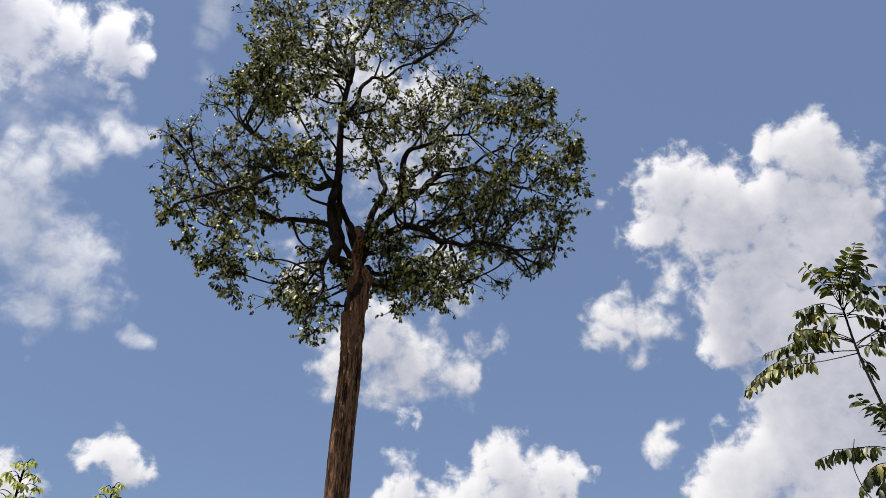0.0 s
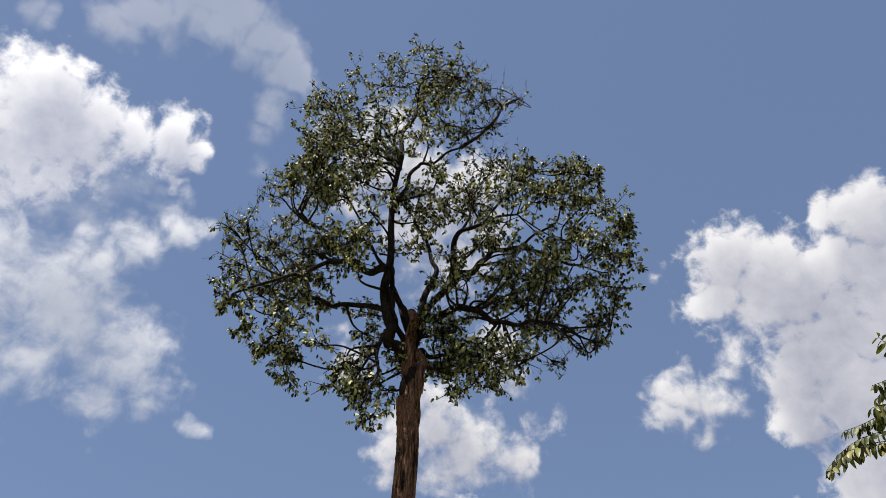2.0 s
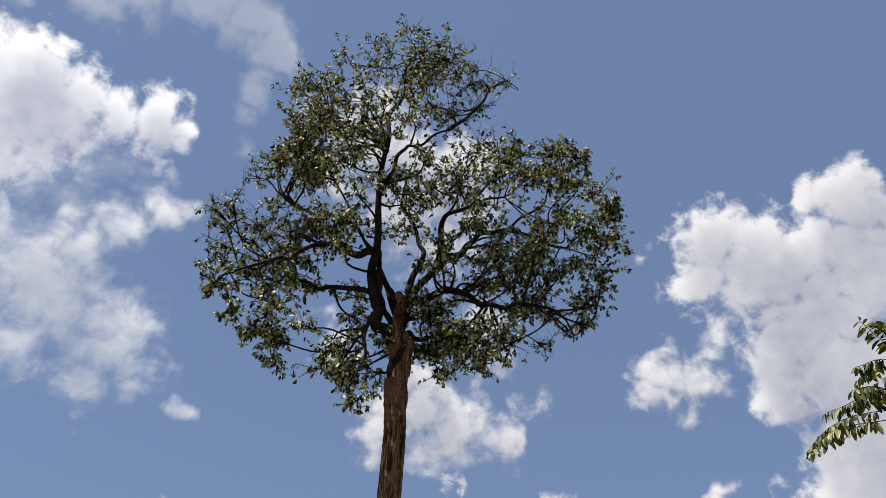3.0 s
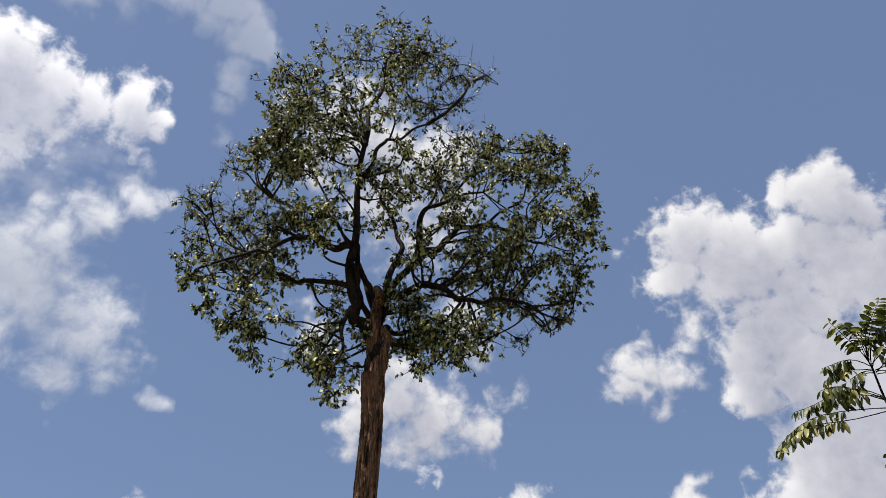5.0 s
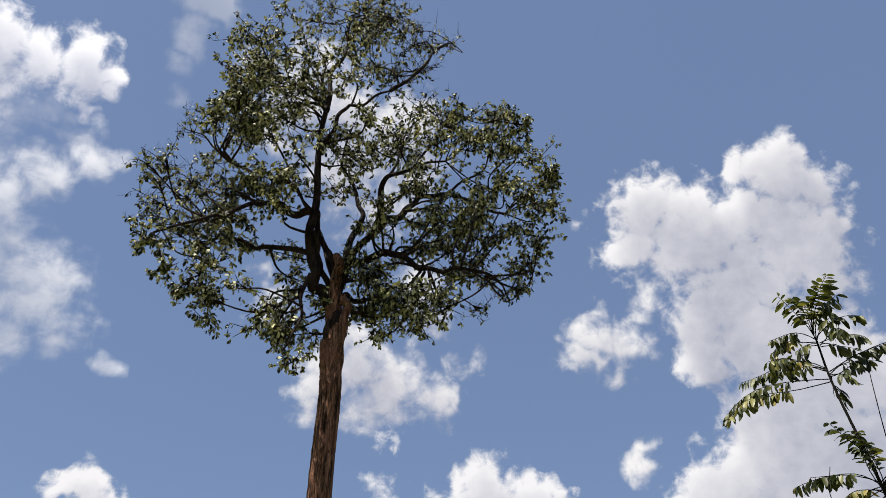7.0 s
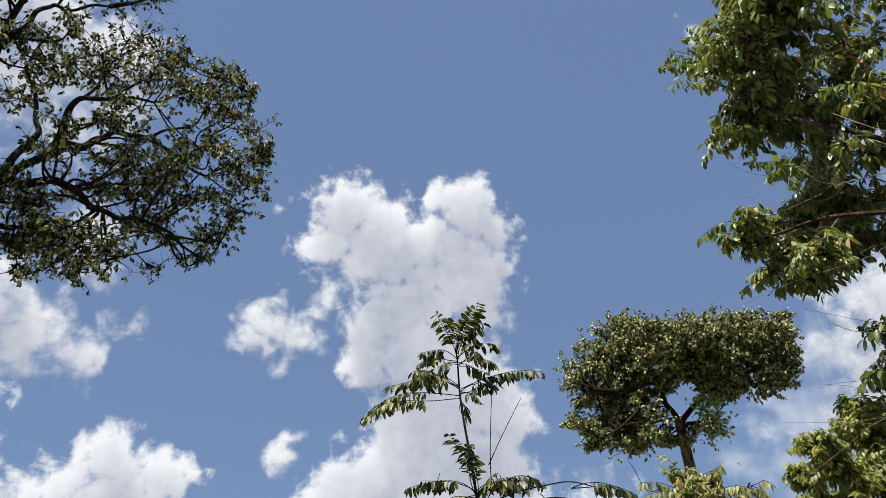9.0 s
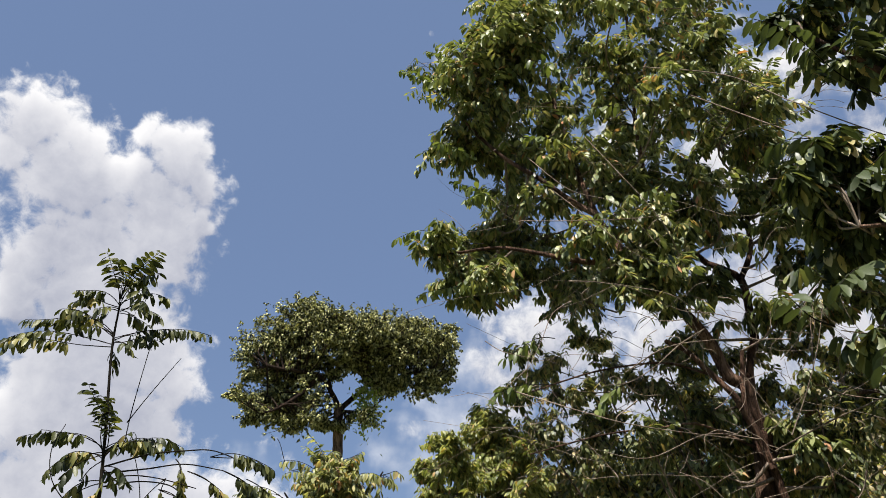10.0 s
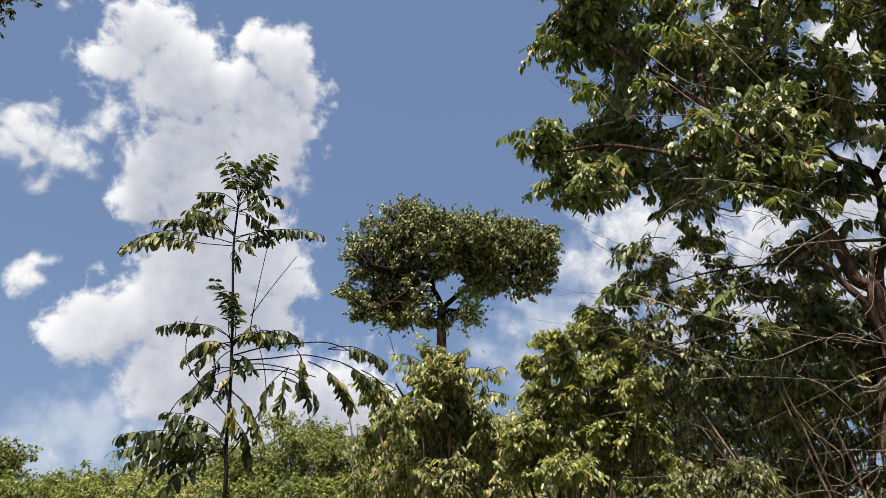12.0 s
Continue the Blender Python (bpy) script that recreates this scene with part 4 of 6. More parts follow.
NEAR_CROWN = [c for k, c in enumerate(NEAR_CROWN) if c[2] > 3.9 or k % 2]
NEAR_LIMBS = [
    (0.1, 0.06, [(0.2, 0, 1.92), (0.76, 0.1, 3.8), (0.86, 0.1, 4.62), (0.86, 0, 5.19), (0.87, 0, 5.61), (0.87, -0.1, 6.13), (0.93, -0.2, 6.88)]),
    (0.05, 0.015, [(0.86, 0, 5.19), (0.46, -0.2, 5.38), (0.16, -0.4, 5.65), (-0.19, -0.5, 6.24)]),
    (0.05, 0.015, [(0.76, 0.1, 3.8), (0.46, -0.1, 4.01), (0.03, -0.3, 4.23), (-0.37, -0.4, 4.39)]),
    (0.05, 0.015, [(0.81, 0.1, 4.17), (0.59, 0.3, 4.73), (0.29, 0.5, 5.27), (-0.22, 0.6, 5.5)]),
    (0.05, 0.015, [(0.5, 0.1, 2.9), (0.31, 0.2, 3.41), (0.04, 0.4, 3.84), (-0.24, 0.5, 4.17)]),
]
SAPLING_STEM = [
    (0.03, 0.011, [(0.18, 0, 2.18), (0.14, 0, 2.66), (0.1, 0, 3.41), (0.03, 0, 4.21), (-0.06, 0, 5.08), (-0.07, 0, 5.69)]),
]
SAPLING_FRONDS = [(-0.08, 0, 5.71, -0.33, -0.24, 6.19), (-0.07, 0, 5.76, 0.15, -0.03, 6.34), (-0.08, 0, 5.77, -0.15, 0.02, 6.26), (-0.06, 0, 5.73, 0.28, -0.26, 6.02), (-0.06, 0, 5.68, 0.43, -0.2, 5.74), (-0.07, 0, 5.65, -0.6, 0.19, 5.88), (-0.05, 0, 5.6, 0.42, -0.23, 5.44), (-0.07, 0, 5.6, -0.3, -0.1, 5.52), (-0.05, 0, 5.58, 0.18, 0.1, 5.5), (-0.06, 0, 5.27, -1.02, 0.06, 5.37), (-0.06, 0, 5.14, -1.27, -0.24, 4.87), (-0.05, 0, 5.23, 1.01, -0.04, 5.35), (-0.05, 0, 5.2, 0.42, 0.05, 5.28), (-0.06, 0, 5.26, -0.65, -0.18, 5.43), (-0.05, 0, 5.19, 0.15, -0.09, 5.07)]
SAPLING_FRONDS += [(0.06, 0, 3.94, -0.77, 0.19, 4.07), (0.07, 0, 3.87, -0.07, 0.07, 4.54), (0.06, 0, 3.94, 0.63, -0.02, 3.97), (0.07, 0, 3.81, -0.15, 0.14, 3.35), (0.11, 0, 3.35, 0.44, 0, 2.82), (0.07, 0, 3.87, 0.24, 0.09, 4.05), (0.06, 0, 3.86, -0.31, -0.13, 3.8), (0.13, 0, 2.72, -1.03, 0, 2.61), (0.13, 0, 2.78, -0.56, -0.05, 3.05), (0.13, 0, 2.66, -0.66, -0.19, 2.32), (0.13, 0, 2.72, -0.06, 0.01, 2.84), (0.13, 0, 2.66, -0.95, -0.38, 2.73), (0.13, 0, 2.69, -0.84, 0.25, 2.54), (0.13, 0, 2.63, -0.31, 0.14, 2.66), (0.13, 0, 2.72, -0.46, -0.27, 2.81)]
SAPLING_FRONDS += [(0.07, 0, 3.28, 0.11, -0.03, 2.9), (0.05, 0, 3.92, -0.22, -0.05, 4.62), (0.06, 0, 3.9, -0.45, -0.2, 3.6), (0.06, 0, 3.9, 0.85, 0.15, 4.05), (0.08, 0, 3.6, -0.4, 0.1, 3.25), (0.07, 0, 3.75, 0.35, -0.25, 3.55), (0.12, 0, 3.1, 0.4, 0.2, 2.6)]
SAPLING_BRANCHES = [
    (0.01, 0.006, [(0.1, 0, 3.75), (0.5, -0.1, 3.87), (0.88, -0.2, 3.91), (1.17, -0.3, 3.9), (1.54, -0.3, 3.78)]),
    (0.01, 0.006, [(0.11, 0, 3.68), (0.53, 0.1, 3.77), (0.92, 0.1, 3.84), (1.34, 0.1, 3.79)]),
    (0.009, 0.006, [(0.12, 0, 3.54), (0.48, 0.1, 3.63), (0.81, 0.1, 3.59), (0.99, 0.1, 3.42)]),
    (0.009, 0.005, [(0.11, 0, 3.58), (0.34, -0.1, 3.64), (0.65, -0.2, 3.6), (1.03, -0.3, 3.49)]),
    (0.008, 0.005, [(0.12, 0, 3.28), (-0.19, 0.2, 3.37), (-0.43, 0.3, 3.27), (-0.58, 0.4, 3.02)]),
    (0.007, 0.004, [(0.12, 0, 3.03), (-0.11, -0.1, 3.25), (-0.36, -0.2, 3.53), (-0.43, -0.2, 3.85), (-0.35, -0.2, 4.12)]),
]
SAPLING_BRANCHES += [
    (0.007, 0.004, [(0.25, 0.4, 4.06), (0.27, 0.4, 4.51), (0.34, 0.4, 5.21), (0.36, 0.4, 5.29)]),
    (0.007, 0.004, [(0.24, 0.5, 4.39), (0.46, 0.5, 4.79), (0.74, 0.5, 5.26)]),
    (0.008, 0.004, [(0.15, 0, 2.6), (0.36, 0.3, 2.96), (0.52, 0.4, 3.39), (0.4, 0.5, 3.96), (0.25, 0.4, 4.06)]),
]
BRANCH_FRONDS = [(1.14, -0.3, 3.83, 1.79, -0.49, 3.69), (0.93, -0.2, 3.69, 1.53, 0.08, 3.23), (1.55, -0.3, 3.61, 1.88, -0.47, 3.23), (0.67, 0, 3.53, 1.02, -0.16, 3.21), (0.73, 0, 3.65, 0.62, -0.1, 3.16), (0.8, -0.1, 3.84, 0.86, -0.24, 3.35), (1.34, 0.1, 3.79, 1.78, 0.16, 3.49)]
MID_STEM = [
    (0.028, 0.012, [(-0.05, 0, 2.4), (-0.1, 0.1, 3.26), (-0.09, 0.1, 3.96), (-0.16, 0.1, 4.52)]),
    (0.03, 0.012, [(-0.08, 0.1, 3.17), (-0.49, -0.3, 3.71), (-0.71, -0.4, 4.04)]),
    (0.03, 0.012, [(-0.1, 0.1, 3.43), (0.44, 0.3, 4.01), (0.77, 0.4, 4.5)]),
    (0.008, 0.004, [(-0.45, 0.3, 4.57), (-0.73, 0.3, 4.56), (-0.88, 0.3, 4.95), (-0.94, 0.3, 5.05)]),
]
MID_FRONDS = [(-0.13, 0, 4.31, -0.45, 0.16, 4.86), (-0.15, 0, 4.35, -0.75, 0.16, 4.44), (-0.13, 0, 4.31, 0.34, 0.12, 4.52), (-0.11, 0, 4.22, 0.78, -0.24, 4.26), (-0.13, 0, 4.26, 0.16, -0.16, 4), (0.76, 0, 4.36, 0.93, 0.08, 4.24), (0.76, 0, 4.36, 0.61, 0.02, 3.95), (-0.11, 0, 4.03, -0.71, -0.35, 3.7), (-0.09, 0, 3.94, 0.52, 0.23, 3.63), (-0.55, 0, 3.76, -1.32, 0.32, 4.19), (-0.6, 0, 3.81, -0.79, -0.15, 3.22), (-0.09, 0, 3.77, -0.37, 0.18, 3.1), (-0.09, 0, 3.68, 0.33, -0.33, 3.04), (0.43, 0, 3.9, 1.05, -0.07, 3.94), (0.43, 0, 3.86, 0.88, 0.15, 3.44)]
MID_FRONDS += [(-0.08, 0, 3.33, -0.69, -0.11, 2.81), (-0.08, 0, 3.25, 0.68, -0.03, 2.83), (-0.1, 0, 3.08, 0.16, -0.27, 2.48), (-0.08, 0, 3.08, -0.79, 0.23, 2.51), (0.43, 0, 3.77, 1.07, -0.05, 3.08), (-0.74, 0, 4.03, -1.26, -0.15, 4), (-0.74, 0, 4.03, -1.09, 0.12, 3.61), (-0.2, 0, 4.4, -0.03, 0.14, 4.77), (-0.09, 0, 3.59, -0.88, -0.02, 3.07)]
MID_BUSH = [(-0, -0.1, 4.39, 0.23, 1), (-0.12, 0.3, 4.59, 0.2, 1), (0.16, -0.3, 4.34, 0.21, 1), (0, -0.5, 4.16, 0.26, 1), (0.05, 0.6, 4.1, 0.34, 1), (0.04, 0.1, 3.56, 0.36, 1), (0.02, 0.2, 3.06, 0.39, 1), (0.03, 0.1, 2.56, 0.41, 1), (-0.1, -0, 3.88, 0.36, 1), (-0.46, -0.5, 3.53, 0.34, 1), (0.41, -0.2, 3.63, 0.35, 1), (-0.01, 0.3, 3.25, 0.45, 1), (-0.59, 0.5, 3.1, 0.41, 1), (0.61, 0.5, 3.19, 0.44, 1), (-0.8, 0.5, 2.67, 0.46, 1), (-0, -0.6, 2.58, 0.41, 1), (0.68, 0.3, 2.62, 0.45, 1), (1.07, 0.2, 3.32, 0.41, 1), (-0.38, 0.2, 4.15, 0.22, 1)]
MID_BUSH += [(0.25, 0.2, 4.11, 0.22, 1), (-1.13, -0.4, 2.59, 0.38, 1), (1.01, 0.2, 2.66, 0.45, 1), (-1.1, 0.3, 3.94, 0.24, 1), (-0.74, -0.6, 3.43, 0.29, 1), (-1.17, 0.5, 3.27, 0.32, 1), (-0.18, -0.4, 3.64, 0.34, 1), (0.33, -0.1, 3.36, 0.35, 1), (-0.35, 0.1, 2.88, 0.39, 1)]
YELLOW_BUSH = [(0.38, 0.6, 4.29, 0.28, 1), (-0, -0.3, 3.77, 0.25, 1), (-0.3, 0.4, 3.88, 0.2, 1), (0.67, 0.6, 4.27, 0.26, 1), (0.48, 0.3, 3.83, 0.33, 1), (0.04, 0.1, 3.44, 0.29, 1), (-0.36, 0.5, 3.53, 0.2, 1), (0.59, 0.4, 3.42, 0.36, 1), (0.08, -0.1, 3, 0.32, 1), (-0.33, 0.1, 2.97, 0.29, 1), (0.62, 0.4, 2.93, 0.37, 1), (-0.01, -0.8, 2.48, 0.32, 1), (-0.49, 0.3, 2.6, 0.32, 1), (0.58, 0.4, 2.47, 0.37, 1), (0.97, -0.2, 2.35, 0.34, 1), (0.89, 0, 3.88, 0.29, 1), (0.86, -0.5, 3.36, 0.27, 1), (0.96, 0.3, 3.05, 0.32, 1), (0.48, 0.8, 4.66, 0.21, 1)]
YELLOW_BUSH += [(-0.12, -0.4, 4.03, 0.15, 1)]
BACK_BUSH = [(-0.17, 0.5, 4.62, 0.79, 1), (0.86, 0.8, 5.1, 0.81, 1), (1.48, -0.4, 4, 0.74, 1), (2.35, -1.1, 4.45, 0.72, 1), (3.4, 0.2, 5.45, 0.8, 1), (2.7, -0.8, 3.76, 0.73, 1), (-1.03, 0.5, 4.4, 0.79, 1), (-1.82, -0.4, 4.48, 0.75, 1), (3.85, -0.1, 4.63, 0.91, 1)]
CLOUD_LEFT = [(-47.2, 42.1, 3.4, 1.1), (-43.7, 41, 3.7, 1.1), (-42.1, 43.1, 2.3, 1), (-38.5, 42.9, 2.4, 1), (-34.9, 43.5, 2.4, 1), (-32.6, 43.6, 1.4, 1), (-46.2, 45.1, 1.4, 1), (-48.2, 38, 5, 1), (-43.1, 38.2, 2.3, 1), (-39.7, 40, 1.6, 0.8), (-32.9, 41.4, 1.1, 0.8)]
CLOUD_BELOW = [(-39.9, 30.5, 3.2, 1), (-37.3, 33.5, 2.3, 1), (-34.1, 35.4, 2.3, 1), (-31.3, 37.1, 1.8, 1), (-29.2, 38.4, 1.1, 0.7), (-37.1, 29.1, 3.9, 1), (-32.2, 28, 3.4, 1), (-33, 24.5, 2.7, 0.8), (-29.1, 25.8, 2.3, 0.8), (-25.3, 24.2, 1, 0.6), (-38.3, 25.5, 2.7, 0.9), (-43.5, 30.2, 5, 1), (-41.3, 24.5, 4.1, 0.8), (-31.6, 39.5, 1.4, 0.5), (-30.8, 29.1, 2.5, 0.9), (-28.3, 26, 2, 0.8), (-26, 24.3, 1.3, 0.7)]
CLOUD_VEIL = [(-33.7, 54.2, 2.7, 1), (-29.4, 53.1, 2.5, 1), (-26.5, 51.6, 2, 1), (-23.8, 50.8, 1.5, 1), (-25.9, 48.6, 1.8, 0.8), (-26.2, 46.3, 1.5, 0.6), (-26, 44.1, 1.2, 0.5), (-41.7, 51.9, 2.5, 0.9), (-44.5, 49.8, 2.3, 0.8), (-38.5, 53.9, 2.7, 1), (-38.1, 56.3, 4.1, 0.9), (-50.9, 46.8, 1.4, 0.6), (-41.9, 35.1, 3.6, 0.5), (-37.2, 38.2, 3.2, 0.5), (-45, 33, 3.6, 0.6), (-33, 39.1, 1.8, 0.5)]
CLOUD_LOW_CENTRE = [(-7.9, 25.1, 2.5, 1), (-5.1, 26.1, 2.7, 1), (-2.1, 24.9, 2.8, 1), (0.7, 23.6, 2.3, 1), (-3.5, 23.2, 2.7, 1), (-9.2, 23.4, 1.9, 1), (2.8, 23.5, 1, 1), (-13.5, 30.3, 2, 0.8), (-14.3, 32, 1.4, 0.6), (-0.1, 32.3, 2.3, 0.9), (0.9, 30, 1.8, 0.8), (4.2, 26.3, 2, 0.5), (-1, 45.3, 2.7, 1), (-8.2, 46.1, 2.8, 1), (-14, 46.1, 3, 1), (-4.5, 44.5, 2.8, 1), (-10.5, 48.6, 2.3, 0.8), (-15.9, 43.1, 2, 0.8), (-19.5, 44.9, 1.8, 0.6), (-14.2, 50, 1.8, 0.6), (-8.3, 41.6, 3.2, 0.95), (-3.4, 39, 3.4, 0.8), (-14.5, 42.4, 2.3, 0.5)]
CLOUD_LOW_CENTRE += [(-9.1, 37.9, 2.7, 0.5), (-19.7, 48, 1.8, 0.6), (0.2, 41.7, 2.7, 0.8), (-6.2, 28.2, 2.3, 1)]
CLOUD_RIGHT = [(21.6, 36.9, 2.4, 1), (25.9, 36.3, 2.2, 1), (19.8, 33.8, 2.2, 1), (24.2, 33.7, 2.8, 1), (27.8, 33.3, 2.8, 1), (31, 38, 1.3, 0.9), (33.9, 36.8, 2.4, 1), (36.1, 35.3, 2, 1), (37, 32.4, 1.4, 1), (33.7, 31, 3.2, 1), (29.7, 29.9, 2.8, 1), (35.3, 28.8, 1.9, 1), (26.9, 28.8, 2.5, 1), (24.6, 27.1, 2.2, 1), (24.3, 24.7, 2, 1), (28.8, 25.4, 3.4, 1), (32.1, 24.7, 3.2, 1), (34.2, 21.3, 3.4, 1), (36.4, 19.4, 1.8, 1), (30.6, 21.2, 3.9, 1), (27.2, 19.8, 2.7, 1), (25.2, 16.9, 2.7, 1)]
CLOUD_RIGHT += [(29.6, 34.6, 2.1, 1), (32, 33.8, 2.2, 1), (22.9, 15.2, 2.5, 1), (28.8, 16.2, 3.9, 1), (32.7, 16.3, 3.6, 1), (20.9, 14.2, 1.8, 1), (35.8, 16.7, 1.8, 1), (22.4, 30.5, 1.5, 0.5), (28.1, 11.9, 3.4, 1), (33, 11.9, 4.5, 1), (38.1, 10.6, 4.1, 0.9), (42.3, 10.5, 4.1, 0.9)]
CLOUD_SMALL = [(15.9, 27.6, 2.1, 1), (18, 26.7, 2, 1), (14.5, 26.3, 1.7, 1), (17.4, 24.7, 1.5, 0.8), (20.4, 28.9, 1.5, 0.8), (19.6, 27.1, 1.4, 0.6), (16, 35.9, 0.8, 0.6), (16.7, 36.7, 0.7, 0.5)]
CLOUD_WISP = [(17.9, 17.6, 1.5, 0.9), (18.4, 19, 1.1, 0.9), (17.8, 16.3, 0.9, 0.6)]
CLOUD_LOW = [(5.6, 16.9, 2.2, 1), (8.5, 16, 2.1, 1), (3.1, 15.6, 2.2, 1), (-2.7, 15, 1.8, 1), (10.5, 16.3, 1.2, 1), (5.5, 14, 3.6, 1), (0.2, 13.6, 2.3, 1), (-24.3, 15.6, 1.7, 1), (-25.5, 15.5, 1.2, 1), (-22.9, 15.2, 1.2, 0.9), (-23.8, 14.3, 1.5, 0.7), (-2.5, 19.7, 0.9, 0.6), (-30.7, 12.2, 2.3, 1)]
CLOUD_FAR_RIGHT = [(62.5, 20.8, 2.7, 0.9), (66.1, 23.7, 3.2, 1), (62.2, 24.4, 1.9, 0.7), (69.8, 22, 3.9, 1), (75.6, 21.8, 3.9, 1), (81.6, 23.1, 3.9, 1), (86, 22.3, 3.2, 1), (59.5, 16.6, 1.8, 0.6), (62.8, 17.3, 2.7, 0.9), (55.5, 15.9, 1.8, 0.4), (75.9, 17.8, 4.1, 1), (82.8, 18.5, 4.1, 1), (89.7, 19.7, 3.6, 1), (94.1, 17.9, 4.1, 1), (88.1, 14.2, 4.5, 1), (94.9, 11.3, 4.5, 1), (59.8, 45.9, 1, 0.7), (86.8, 43.3, 2.7, 1), (88.5, 38.6, 2.5, 1), (92.7, 38.2, 2.7, 1), (86.5, 47.2, 2.7, 1), (91.9, 33.6, 2, 0.6)]
CLOUD_FAR_RIGHT += [(70.1, 16.7, 4.1, 1), (66.5, 39.7, 1.8, 0.8), (77.5, 36.9, 3.2, 0.9), (78.4, 30.9, 3.2, 0.9), (70.9, 34.2, 2.3, 0.7), (84.2, 33.4, 3.2, 1), (86.3, 28.4, 3.2, 1), (88.6, 31, 2.7, 1), (95, 29.1, 4.1, 0.9), (97.5, 24.1, 4.1, 0.9), (100.3, 36.4, 3.6, 0.9), (102.7, 29.8, 3.6, 0.9)]
CLOUD_HORIZON = [(27.6, 10.8, 1.6, 1), (30.4, 9.4, 2, 1), (34.5, 9.2, 2.7, 1), (39.6, 9.6, 3.2, 1), (44.9, 10, 2.7, 1), (26.5, 6.8, 1.8, 0.6), (22.1, 5, 1.8, 0.5), (42.4, 7, 3.6, 1), (30.4, 6.6, 3.6, 0.9)]
CLOUD_HAZE = [(58.7, 17.4, 3.2, 0.9), (59.9, 20.9, 2.5, 0.8), (56.2, 13.5, 2.7, 0.8), (42, 13.8, 2.7, 0.6), (39.5, 11.1, 3.2, 0.7), (23.4, 7.7, 3.6, 0.8), (19.9, 6, 3.6, 0.8), (25.7, 9.5, 2.7, 0.6), (53.6, 15.8, 2.3, 0.7), (62.2, 14.6, 3.2, 0.8)]


# ---------------------------------------------------------------- clouds
def drift(x, y, seed):
    """Smooth noise over a plane, 0 to 1."""
    table = np.random.default_rng(seed).random((64, 64))
    i, j = np.floor(x).astype(int), np.floor(y).astype(int)
    u, v = x - i, y - j
    u, v = u * u * u * (u * (u * 6 - 15) + 10), v * v * v * (v * (v * 6 - 15) + 10)
    a, b, c, d = (table[(i + p) % 64, (j + q) % 64] for p, q in ((0, 0), (1, 0), (0, 1), (1, 1)))
    return (a * (1 - u) + b * u) * (1 - v) + (c * (1 - u) + d * u) * v


def billows(x, y, seed, octaves=5):
    """Rounded heads of cloud at several sizes, about -0.5 to 0.5."""
    total, size = np.zeros_like(x), 1.0
    for k in range(octaves):
        total += size * (1.6 * np.abs(2 * drift(x * 2.03 ** k + 7.7 * k, y * 2.03 ** k - 3.1 * k, seed + k) - 1) - 0.6)
        size *= 0.55
    return total / 2


